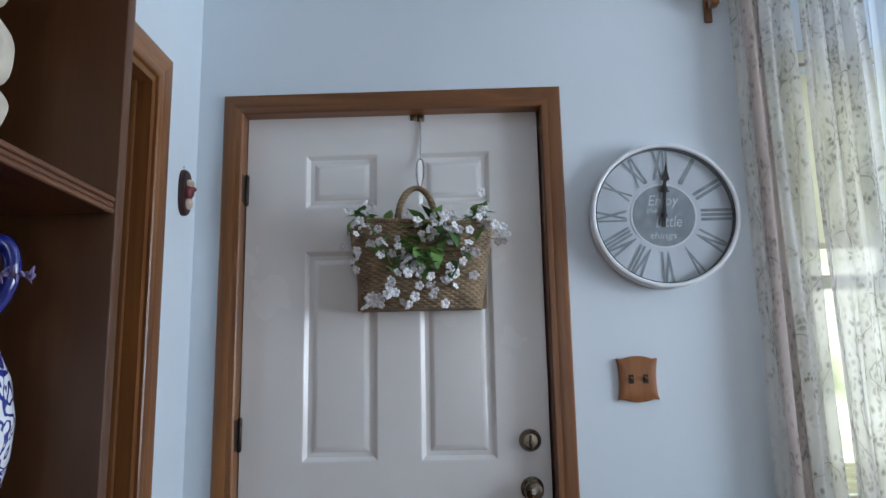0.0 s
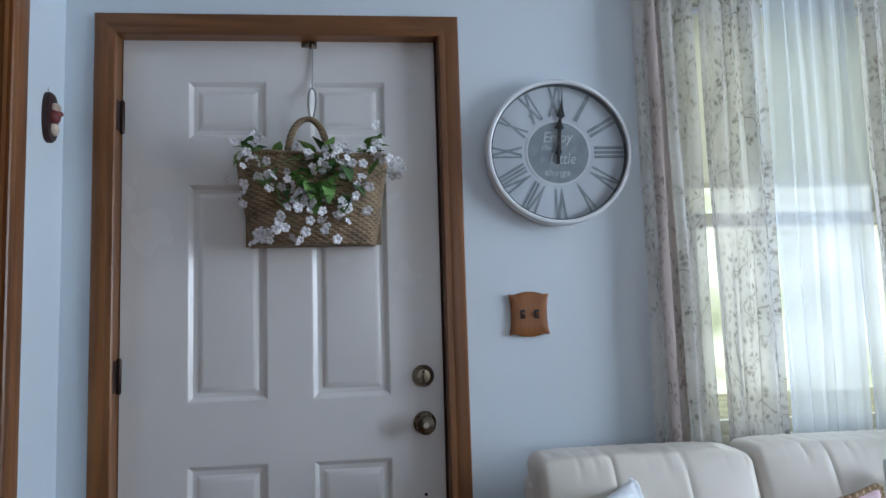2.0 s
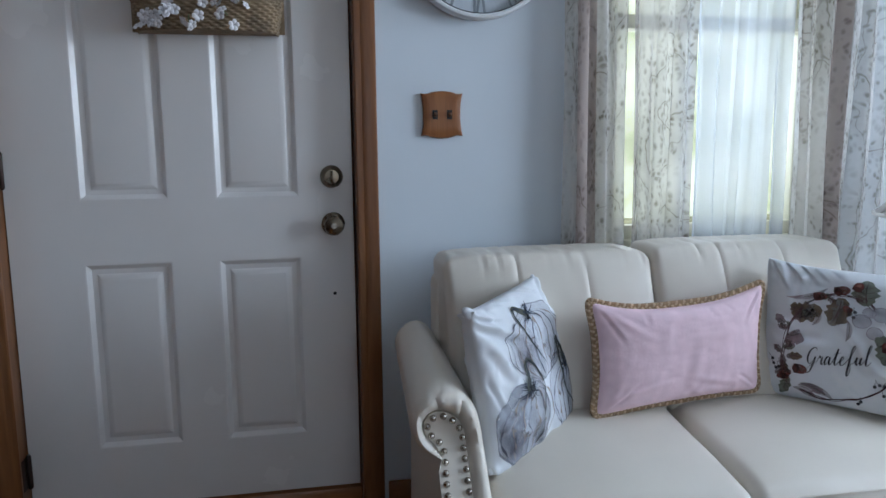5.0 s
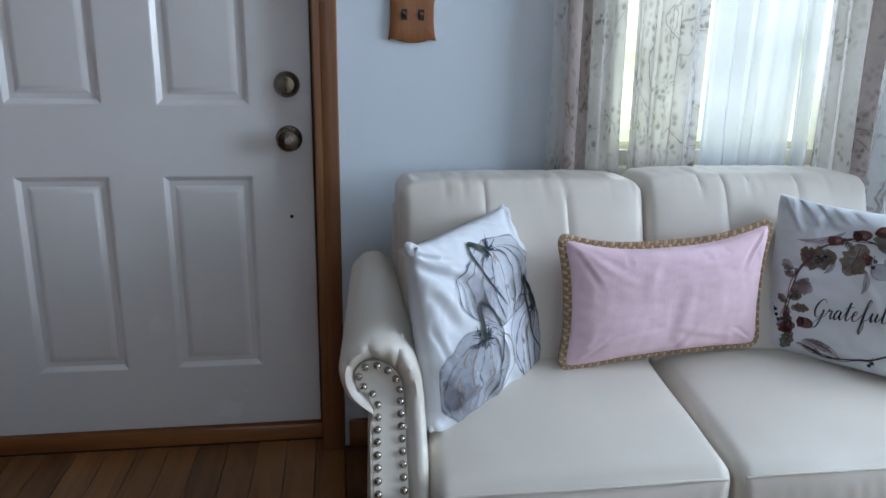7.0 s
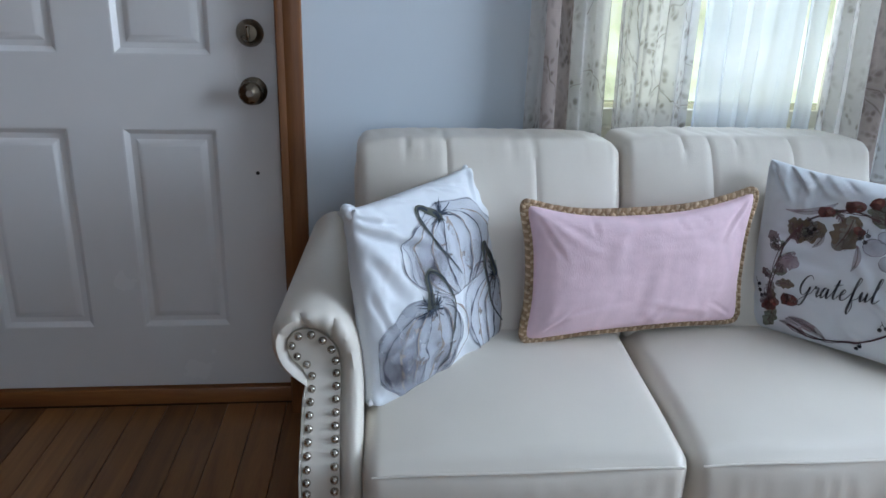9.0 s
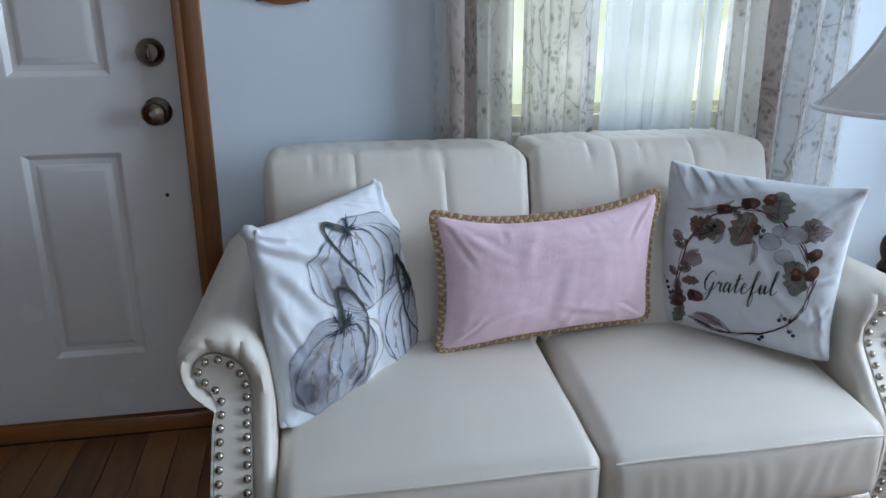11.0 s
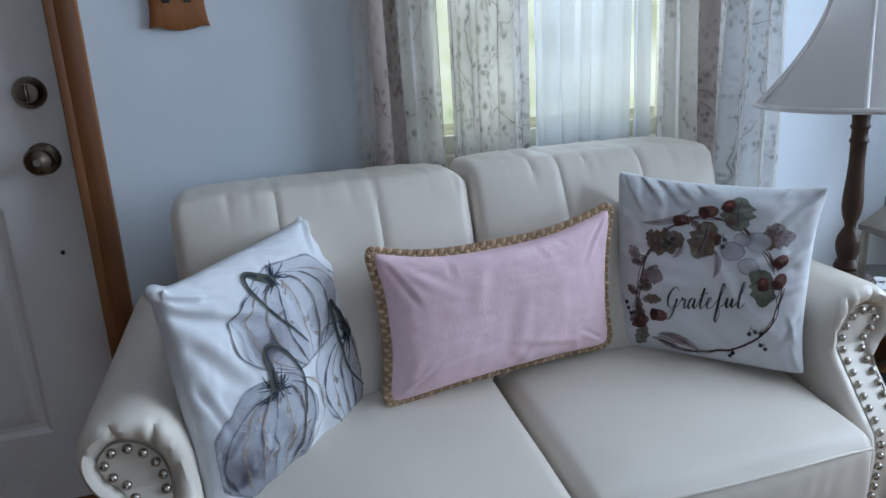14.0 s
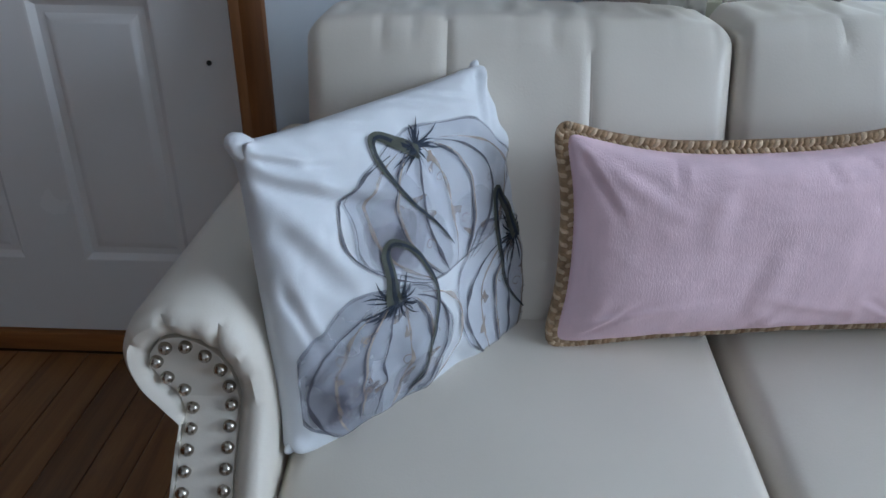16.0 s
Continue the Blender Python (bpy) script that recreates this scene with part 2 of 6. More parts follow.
def box(x0, x1, y0, y1, z0, z1, bevel=0.0, seg=2, bm=None):
    own = bmesh.new()
    bmesh.ops.create_cube(own, size=1, matrix=Matrix.LocRotScale(((x0 + x1) / 2, (y0 + y1) / 2, (z0 + z1) / 2), None, (abs(x1 - x0), abs(y1 - y0), abs(z1 - z0))))
    if bevel:
        bmesh.ops.bevel(own, geom=own.edges[:], offset=bevel, segments=seg, profile=0.5, affect="EDGES")
    if bm is None:
        return own
    me = bpy.data.meshes.new("tmp")
    own.to_mesh(me)
    own.free()
    bm.from_mesh(me)
    bpy.data.meshes.remove(me)
    return bm


def loft(rings, bm=None, closed=True, caps=True, wrap=False):
    """Skin over rings of equally many points."""
    bm = bm or bmesh.new()
    vs = [[bm.verts.new(p) for p in r] for r in rings]
    n = len(vs[0])
    pairs = list(zip(vs, vs[1:])) + ([(vs[-1], vs[0])] if wrap else [])
    for a, b in pairs:
        for i in range(n if closed else n - 1):
            j = (i + 1) % n
            bm.faces.new((a[i], a[j], b[j], b[i]))
    if caps and closed and not wrap:
        bm.faces.new(vs[0][::-1]), bm.faces.new(vs[-1])
    return bm


def lathe(profile, at=(0, 0, 0), seg=32, bm=None, turn=None):
    """A turned solid from (radius, height) pairs; turn: a matrix for another axis."""
    m = Matrix.Translation(at) @ (turn or Matrix())
    rings = [[m @ Vector((r * math.cos(2 * math.pi * i / seg), r * math.sin(2 * math.pi * i / seg), z)) for i in range(seg)] for r, z in profile]
    return loft(rings, bm)


def tube(points, radius, seg=10, bm=None, wrap=False):
    """A round bar along points; radius: a number or a function of 0..1."""
    pts = [Vector(p) for p in points]
    rings, n = [], len(pts)
    side = None
    for i, p in enumerate(pts):
        a = pts[(i - 1) % n] if wrap or i > 0 else p
        b = pts[(i + 1) % n] if wrap or i < n - 1 else p
        d = (b - a).normalized()
        if side is None:
            side = d.orthogonal().normalized()
        side = (side - d * side.dot(d)).normalized()
        up = d.cross(side)
        r = radius(i / (n - 1)) if callable(radius) else radius
        rings.append([p + r * (math.cos(2 * math.pi * k / seg) * side + math.sin(2 * math.pi * k / seg) * up) for k in range(seg)])
    return loft(rings, bm, wrap=wrap)


def spline(points, n=8):
    """A smooth line through points."""
    p = [Vector(q) for q in points]
    p = [2 * p[0] - p[1]] + p + [2 * p[-1] - p[-2]]
    out = []
    for i in range(1, len(p) - 2):
        for k in range(n):
            t = k / n
            out.append(0.5 * (2 * p[i] + (p[i + 1] - p[i - 1]) * t + (2 * p[i - 1] - 5 * p[i] + 4 * p[i + 1] - p[i + 2]) * t * t + (3 * p[i] - p[i - 1] - 3 * p[i + 1] + p[i + 2]) * t ** 3))
    return out + [p[-2]]


def frame_bar(line, profile, material, parent, name="casing", label=""):
    """A trim strip: line gives, for a profile offset d, both end points; profile: (d, depth) pairs."""
    a, b = [], []
    for d, h in profile:
        p, q = line(d, h)
        a.append(p), b.append(q)
    return part(name, loft([a, b]), material, parent, label, 35)


# ---- room ----
YW, XL, XR, YB, ZC = 2.139, -1.085, 3.0, -6.0, 2.6
YD = 2.196  # face of the entrance door, set back in its frame
TH = 0.14
DX0, DX1, DZ0, DZ1 = -0.94, 0.0, 0.058, 2.05
WX0, WX1, WZ0, WZ1 = 0.72, 1.515, 0.78, 2.2


def wall_with_hole(name, label, corners, to3d, hole=None):
    """corners: (a0, a1, z0, z1); hole: the same; to3d(a, depth, z)."""
    bm = bmesh.new()
    a0, a1, z0, z1 = corners
    cells = [(a0, a1, z0, z1)]
    if hole:
        h0, h1, g0, g1 = hole
        cells = [c for c in ((a0, h0, z0, z1), (h1, a1, z0, z1), (h0, h1, z0, g0), (h0, h1, g1, z1)) if c[1] - c[0] > 1e-4 and c[3] - c[2] > 1e-4]
    for p, q, r, s in cells:
        loft([[to3d(p, 0, r), to3d(q, 0, r), to3d(q, 0, s), to3d(p, 0, s)], [to3d(p, TH, r), to3d(q, TH, r), to3d(q, TH, s), to3d(p, TH, s)]], bm)
    bmesh.ops.remove_doubles(bm, verts=bm.verts, dist=1e-5)
    return tagged(finish(name, bm, WALL, smooth=0), label, "wall", kind="structure")


north = bmesh.new()
def n3(a, d, z):
    return (a, YW + d, z)
for c in ((XL - TH, DX0 - 0.03, 0, ZC), (DX0 - 0.03, DX1 + 0.03, DZ1 + 0.03, ZC), (DX1 + 0.03, WX0, 0, ZC), (WX0, WX1, 0, WZ0), (WX0, WX1, WZ1, ZC), (WX1, XR + TH, 0, ZC)):
    loft([[n3(c[0], 0, c[2]), n3(c[1], 0, c[2]), n3(c[1], 0, c[3]), n3(c[0], 0, c[3])], [n3(c[0], TH, c[2]), n3(c[1], TH, c[2]), n3(c[1], TH, c[3]), n3(c[0], TH, c[3])]], north)
wall_north = tagged(finish("wall_north", north, WALL, smooth=0), "pale blue-white painted plaster wall with door and window", "wall", kind="structure")
wall_west = wall_with_hole("wall_west", "pale blue-white painted wall with an inner doorway", (YB, YW, 0, ZC), lambda a, d, z: (XL - d, a, z), (1.06, 1.815, 0, 2.03))
wall_east = wall_with_hole("wall_east", "pale painted wall with a window opening", (YB, YW, 0, ZC), lambda a, d, z: (XR + d, a, z), (-0.05, 1.65, 0.85, 2.15))
# Unseen wall, set far back to cut bounce; opening holds the fill lamp.
wall_south = wall_with_hole("wall_south", "pale painted wall with a window opening", (XL - TH, XR + TH, 0, ZC), lambda a, d, z: (a, YB - d, z), (0.4, 2.0, 0.85, 2.15))
tagged(finish("ceiling", box(XL - TH, XR + TH, YB - TH, YW + TH, ZC, ZC + 0.1), CEIL, smooth=0), "flat white painted ceiling", "ceiling", kind="structure")
ground = tagged(finish("ground", box(-60, 60, -60, 120, -0.75, -0.7), mat("lawn", (0.27, 0.28, 0.18), 0.9, var=0.4, scale=2, bump=0.6, fine=40), smooth=0), "sunlit dry pale lawn outside the window", "ground", kind="structure")

# ---- entrance door and its casing ----
door_frame = thing("door_frame", "stained oak casing round the entrance door", "door frame", kind="structure")
PROFILE = ((0, 0), (0, 0.009), (0.003, 0.0125), (0.018, 0.0138), (0.020, 0.0131), (0.022, 0.0139), (0.054, 0.0152), (0.059, 0.0135), (0.062, 0.009), (0.062, 0))
gx0, gx1, gz = -0.939, 0.004, 2.036
frame_bar(lambda d, h: ((gx0 - d, YW - h, 0), (gx0 - d, YW - h, gz + d)), PROFILE, OAK, door_frame)
frame_bar(lambda d, h: ((gx1 + d, YW - h, 0), (gx1 + d, YW - h, gz + d)), PROFILE, OAK, door_frame)
frame_bar(lambda d, h: ((gx0 - d, YW - h, gz + d), (gx1 + d, YW - h, gz + d)), PROFILE, OAKX, door_frame)
part("jamb", box(DX0 - 0.029, DX0 - 0.003, YW, YW + TH, 0, DZ1 + 0.005), OAK, door_frame)
part("jamb", box(0.0025, 0.0295, YW, YW + TH, 0, DZ1 + 0.005), OAK, door_frame)
part("jamb", box(DX0 - 0.003, 0.0025, YW, YW + TH, 2.041, DZ1 + 0.029), OAKX, door_frame)
part("stop", box(DX0 - 0.003, DX0 + 0.03, YD + 0.044, YD + 0.058, 0.05, 2.041), OAK, door_frame)
part("stop", box(DX1 - 0.03, 0.0025, YD + 0.044, YD + 0.058, 0.05, 2.041), OAK, door_frame)
part("stop", box(DX0 + 0.03, DX1 - 0.03, YD + 0.044, YD + 0.058, 2.01, 2.041), OAKX, door_frame)
part("threshold", box(DX0 - 0.003, 0.0025, YD - 0.008, YW + TH, 0.001, 0.05, 0.006), OAKX, door_frame, "worn dark oak threshold")

door = thing("door_1", "closed white six-panel entrance door with brass knob", "door", kind="structure")
PX = ((-0.752, -0.517), (-0.391, -0.158))
PZ = ((0.235, 0.777), (0.953, 1.60), (1.735, 1.915))
slab = bmesh.new()
yf, yb = YD, YD + 0.04
xs = [DX0, PX[0][0], PX[0][1], PX[1][0], PX[1][1], DX1 - 0.004]
zs = [DZ0, *[v for p in PZ for v in p], DZ1]
for i in range(5):
    for j in range(7):
        if i in (1, 3) and j in (1, 3, 5):
            continue
        loft([[(xs[i], yf, zs[j]), (xs[i + 1], yf, zs[j]), (xs[i + 1], yf, zs[j + 1]), (xs[i], yf, zs[j + 1])], [(xs[i], yb, zs[j]), (xs[i + 1], yb, zs[j]), (xs[i + 1], yb, zs[j + 1]), (xs[i], yb, zs[j + 1])]], slab)
bmesh.ops.remove_doubles(slab, verts=slab.verts, dist=1e-5)
part("slab", slab, DOORW, door, smooth=0)
for a, b in PX:
    for c, d in PZ:
        rings = []
        for inset, dep in ((0, 0), (0.004, 0.001), (0.016, 0.011), (0.022, 0.012), (0.03, 0.0115), (0.044, 0.0035), (0.048, 0.003)):
            rings.append([(x, yf + dep, z) for x, z in ((a + inset, c + inset), (b - inset, c + inset), (b - inset, d - inset), (a + inset, d - inset))])
        bm = loft(rings, caps=False)
        bm.faces.new([v for v in bm.verts][-4:])
        part("panel", bm, DOORW, door, smooth=25)
for z in (1.80, 1.04, 0.19):
    bm = box(DX0 - 0.0035, DX0 - 0.001, YD - 0.05, YD - 0.004, z - 0.045, z + 0.045, 0.001)
    lathe(((0.0, -0.052), (0.005, -0.05), (0.007, -0.045), (0.007, 0.045), (0.005, 0.05), (0, 0.052)), (DX0 + 0.003, YD - 0.01, z), 12, bm)
    part("hinge", bm, BRONZE, door, "dark bronze hinge")
FACE = Matrix.Rotation(radians(90), 4, "X")
bm = lathe(((0.0, 0.0), (0.034, 0.0), (0.034, 0.004), (0.029, 0.009), (0.014, 0.012), (0.012, 0.028), (0.02, 0.034), (0.028, 0.043), (0.029, 0.052), (0.025, 0.06), (0.014, 0.064), (0.0, 0.065)), (-0.063, yf, 0.872), 36, turn=FACE)
knob = part("knob", bm, BRASS, door, "round aged brass door knob")
part("keyhole", lathe(((0, 0), (0.008, 0), (0.008, 0.003), (0, 0.003)), (-0.063, yf - 0.0645, 0.872), 16, turn=FACE), NICKEL, knob)
bolt = part("deadbolt", lathe(((0.0, 0.0), (0.033, 0.0), (0.033, 0.006), (0.03, 0.012), (0.026, 0.02), (0.02, 0.026), (0, 0.027)), (-0.064, yf, 1.01), 36, turn=FACE), BRASS, door, "round aged brass deadbolt")
part("thumb_turn", box(-0.068, -0.06, yf - 0.04, yf - 0.025, 0.992, 1.028, 0.003), BRASS, bolt)
part("screw_hole", lathe(((0, 0), (0.005, 0), (0.005, 0.002), (0, 0.0025)), (-0.064, yf, 0.664), 12, turn=FACE), BLACK, door)

# ---- baseboards ----
for x0, x1 in ((0.078, XR), (XL, DX0 - 0.082)):
    tagged(finish("baseboard", box(x0, x1, YW - 0.014, YW, 0.002, 0.085, 0.004), OAKX), "stained oak baseboard along the wall", "baseboard", kind="structure")
for y0, y1 in ((YB, 0.97), (1.9, YW - 0.016)):
    tagged(finish("baseboard", box(XL, XL + 0.014, y0, y1, 0.002, 0.085, 0.004), OAKY), "stained oak baseboard along the wall", "baseboard", kind="structure")

# ---- inner doorway in the side wall ----
side_frame = thing("side_door_frame", "stained oak casing round the inner doorway", "door frame", kind="structure")
o0, o1, oz = 1.06, 1.815, 2.03
P2 = tuple((d * 1.3, h) for d, h in PROFILE)
frame_bar(lambda d, h: ((XL + h, o1 + d, 0), (XL + h, o1 + d, oz + d)), P2, OAK, side_frame)
frame_bar(lambda d, h: ((XL + h, o0 - d, 0), (XL + h, o0 - d, oz + d)), P2, OAK, side_frame)
frame_bar(lambda d, h: ((XL + h, o0 - d, oz + d), (XL + h, o1 + d, oz + d)), P2, OAKY, side_frame)
part("jamb", box(XL - TH, XL, o1 - 0.02, o1, 0, oz - 0.02), OAK, side_frame)
part("jamb", box(XL - TH, XL, o0, o0 + 0.02, 0, oz - 0.02), OAK, side_frame)
part("jamb", box(XL - TH, XL, o0, o1, oz - 0.02, oz), OAKY, side_frame)
part("stop", box(XL - 0.075, XL - 0.04, o1 - 0.034, o1 - 0.02, 0, oz - 0.02, 0.003), OAK, side_frame)
side_door = thing("door_2", "closed stained oak inner door", "door", kind="structure")
part("slab", box(XL - 0.115, XL - 0.077, o0 + 0.022, o1 - 0.022, 0.01, oz - 0.022, 0.003), OAK, side_door)
for z0, z1 in ((0.2, 0.9), (1.05, 1.9)):
    for y0, y1 in ((o0 + 0.12, 1.4), (1.5, o1 - 0.12)):
        part("panel", box(XL - 0.079, XL - 0.07, y0, y1, z0, z1, 0.006), OAK, side_door)

# ---- window ----
win = thing("window_1", "cream double-hung window with a cream roller shade", "window", kind="structure")
part("frame", box(WX0, WX0 + 0.045, YW + 0.01, YW + TH, WZ0, WZ1, 0.003), CREAM, win)
part("frame", box(WX1 - 0.045, WX1, YW + 0.01, YW + TH, WZ0, WZ1, 0.003), CREAM, win)
part("frame", box(WX0 + 0.045, WX1 - 0.045, YW + 0.01, YW + TH, WZ1 - 0.04, WZ1, 0.003), CREAM, win)
part("sill", box(WX0 - 0.04, WX1 + 0.04, YW - 0.008, YW + TH, WZ0 - 0.02, WZ0 + 0.02, 0.005), CREAM, win)
for z0, z1, y in ((WZ0 + 0.02, 1.484, YW + 0.035), (1.441, WZ1 - 0.04, YW + 0.07)):
    sash = bmesh.new()
    a, b = WX0 + 0.045, WX1 - 0.045
    box(a, a + 0.04, y, y + 0.032, z0, z1, 0.003, bm=sash), box(b - 0.04, b, y, y + 0.032, z0, z1, 0.003, bm=sash)
    box(a + 0.04, b - 0.04, y, y + 0.032, z0, z0 + 0.042, 0.003, bm=sash), box(a + 0.04, b - 0.04, y, y + 0.032, z1 - 0.042, z1, 0.003, bm=sash)
    s = part("sash", sash, CREAM, win)
    pane = part("pane", box(a + 0.03, b - 0.03, y + 0.014, y + 0.018, z0 + 0.03, z1 - 0.03), thin_glass("window_glass"), s, smooth=0)
    pane.visible_shadow = False
SHADE = mat("cream_shade_cloth", (0.72, 0.69, 0.52), 0.8, var=0.04, scale=8, bump=0.1, fine=400)
roller = part("roller_shade", box(WX0 + 0.047, WX1 - 0.047, YW + 0.02, YW + 0.0215, 1.572, WZ1 - 0.07), sheer("shade_cloth", (0.86, 0.85, 0.72), 0.08), win, "cream roller shade pulled part way down", smooth=0)
part("hem_bar", box(WX0 + 0.047, WX1 - 0.047, YW + 0.016, YW + 0.026, 1.562, 1.58, 0.003), SHADE, win)
part("roller", lathe(((0, 0), (0.016, 0), (0.016, WX1 - WX0 - 0.1), (0, WX1 - WX0 - 0.1)), (WX0 + 0.05, YW + 0.03, WZ1 - 0.06), 16, turn=Matrix.Rotation(radians(90), 4, "Y")), WHITE, win)


# ---- curtains ----
def curtain(name, label, x0, x1, y, z0, z1, folds, depth, material, seed, sway=0.0, hem=None):
    """A hanging cloth with soft folds that deepen and wander downwards."""
    rnd = random.Random(seed)
    ph = [rnd.uniform(0, 6.3) for _ in range(8)]
    nu, nz = folds * 14, 44
    bm = bmesh.new()
    uvl = bm.loops.layers.uv.new("cloth")
    grid = []
    for j in range(nz + 1):
        v = j / nz
        z = z0 + (z1 - z0) * v
        row = []
        for i in range(nu + 1):
            u = i / nu
            w = u + 0.018 * math.sin(9 * u + ph[0] + 2 * v) + 0.012 * math.sin(23 * u + ph[1])
            amp = depth * (0.75 + 0.35 * math.sin(5.1 * u + ph[2])) * (0.8 + 0.25 * (1 - v))
            wav = math.sin(2 * math.pi * folds * w + ph[3] + 0.5 * math.sin(3 * v + ph[4] + 7 * u))
            wav = math.copysign(abs(wav) ** 0.8, wav)
            x = x0 + (x1 - x0) * u + sway * (1 - v) * u + 0.5 * depth * math.sin(4 * math.pi * folds * w + ph[5]) * 0.6 + 0.004 * math.sin(6 * v + ph[6] + 5 * u)
            row.append(bm.verts.new((x, y + amp * wav + 0.005 * math.sin(11 * v + 9 * u), z)))
        grid.append(row)
    for j in range(nz):
        for i in range(nu):
            f = bm.faces.new((grid[j][i], grid[j][i + 1], grid[j + 1][i + 1], grid[j + 1][i]))
            for lp, (a, b) in zip(f.loops, ((i, j), (i + 1, j), (i + 1, j + 1), (i, j + 1))):
                lp[uvl].uv = (a / nu * (x1 - x0) * 2.2 + seed * 1.7, b / nz * (z1 - z0))
    c = thing(name, label, "curtain", "curtains at the window")
    if hem:
        turned = bmesh.new()
        uvh = turned.loops.layers.uv.new("cloth")
        a0, a1 = round(hem[0] * nu), round(hem[1] * nu)
        rows = [[turned.verts.new(grid[j][i].co - Vector((0, 0.005, 0))) for i in range(a0, a1 + 1)] for j in range(nz + 1)]
        for j in range(nz):
            for i in range(a1 - a0):
                f = turned.faces.new((rows[j][i], rows[j][i + 1], rows[j + 1][i + 1], rows[j + 1][i]))
                for lp, (a, b) in zip(f.loops, ((i, j), (i + 1, j), (i + 1, j + 1), (i, j + 1))):
                    lp[uvh].uv = (a / nu * (x1 - x0) * 2.2 + seed, b / nz * (z1 - z0))
        part("hem", turned, HEM, c, "pinkish brown turned hem", 180)
    part("cloth", bm, material, c, smooth=180)
    return c


FLORAL = sheer("floral_cloth", (0.79, 0.77, 0.74), 0.27, (0.25, 0.225, 0.19))
SHEER = sheer("white_voile", (0.80, 0.85, 0.92), 0.30)
HEM = sheer("hem_cloth", (0.62, 0.53, 0.49), 0.14, (0.25, 0.20, 0.18))
CB = 0.12
PRINTED = "semi-sheer white curtain with grey-brown branch print"
CY = 2.068
curtain("floral_curtain", PRINTED, 0.604, 0.784, CY, CB, 2.39, 3, 0.022, FLORAL, 2, sway=0.028, hem=(0.14, 0.48))
curtain("floral_curtain", PRINTED, 0.800, 0.995, CY - 0.004, CB, 2.39, 4, 0.02, FLORAL, 3)
curtain("floral_curtain", PRINTED, 1.335, 1.712, CY, CB, 2.39, 6, 0.024, FLORAL, 5, hem=(0.33, 0.43))
VOILE = "plain white voile curtain hanging between the printed ones"
curtain("sheer_curtain", VOILE, 0.972, 1.012, CY + 0.034, CB, 2.39, 1, 0.01, SHEER, 4)
curtain("sheer_curtain", VOILE, 1.026, 1.305, CY + 0.034, CB, 2.39, 5, 0.014, SHEER, 8, sway=-0.035)
curtain("sheer_curtain", VOILE, 1.292, 1.345, CY + 0.036, CB, 2.39, 1, 0.01, SHEER, 9)
rod = thing("curtain_rod", "dark wooden curtain rod on brackets above the window", "curtain rod", at=(0, 0, 0))
part("pole", tube([(0.51, CY + 0.006, 2.4), (1.80, CY + 0.006, 2.4)], 0.014, 16), OAKX, rod)
for x, s in ((0.51, -1), (1.80, 1)):
    part("finial", lathe(((0.0, 0), (0.014, 0.0), (0.02, 0.012), (0.024, 0.03), (0.018, 0.048), (0, 0.055)), (x, CY + 0.006, 2.4), 20, turn=Matrix.Rotation(radians(90 * s), 4, "Y")), OAK, rod)
for x in (0.552, 1.765):
    bm = box(x - 0.012, x + 0.012, YW - 0.012, YW, 2.3, 2.43, 0.003)
    box(x - 0.01, x + 0.01, CY - 0.013, YW - 0.01, 2.366, 2.386, 0.003, bm=bm)
    box(x - 0.012, x + 0.012, CY - 0.014, CY + 0.026, 2.325, 2.388, 0.004, bm=bm)
    part("bracket", bm, OAK, rod)

# Overexposed daylight on the trees is put into pale colour and emission here.
BACKDROP = mat("glowing_foliage", (0.60, 0.63, 0.54), 0.9, var=0.35, scale=0.8, bump=0.0, tint=(0.30, 0.34, 0.20))
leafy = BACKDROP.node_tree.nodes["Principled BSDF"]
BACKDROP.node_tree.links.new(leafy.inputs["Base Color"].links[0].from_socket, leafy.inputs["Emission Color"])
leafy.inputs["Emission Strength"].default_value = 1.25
tagged(finish("backdrop", box(-25, 30, 16, 16.2, -0.7, 5), BACKDROP, smooth=0), "hazy green garden trees on a glowing backdrop beyond the lawn", "trees", kind="structure")

# ---- floor ----
tagged(finish("subfloor", box(XL - TH, XR + TH, YB - TH, YW + TH, -0.06, -0.012), GAP, smooth=0), "dark boards under the floor", "floor", kind="structure")
floor = thing("floor", "orange-brown oak strip floor with satin varnish", "floor", kind="structure")
board = box(-0.0405, 0.0405, 0, 1, -0.014, 0, 0.0012, 1)
board_ob = finish("plank", board, PLANK)
board_mesh = board_ob.data
bpy.data.objects.remove(board_ob)
rnd = random.Random(11)
FY = YD - 0.009  # the boards run on to the threshold
x = XL
while x < XR:
    y = YB
    while y < FY:
        ln = rnd.uniform(1.2, 2.3)
        if y + ln > FY - 0.35:
            ln = FY - y
        ob = new("plank", board_mesh)
        ob.location, ob.scale = (x + 0.041, y, rnd.uniform(-0.0006, 0.0004)), (1, ln - 0.0015, 1)
        ob.parent = floor
        y += ln
    x += 0.0822


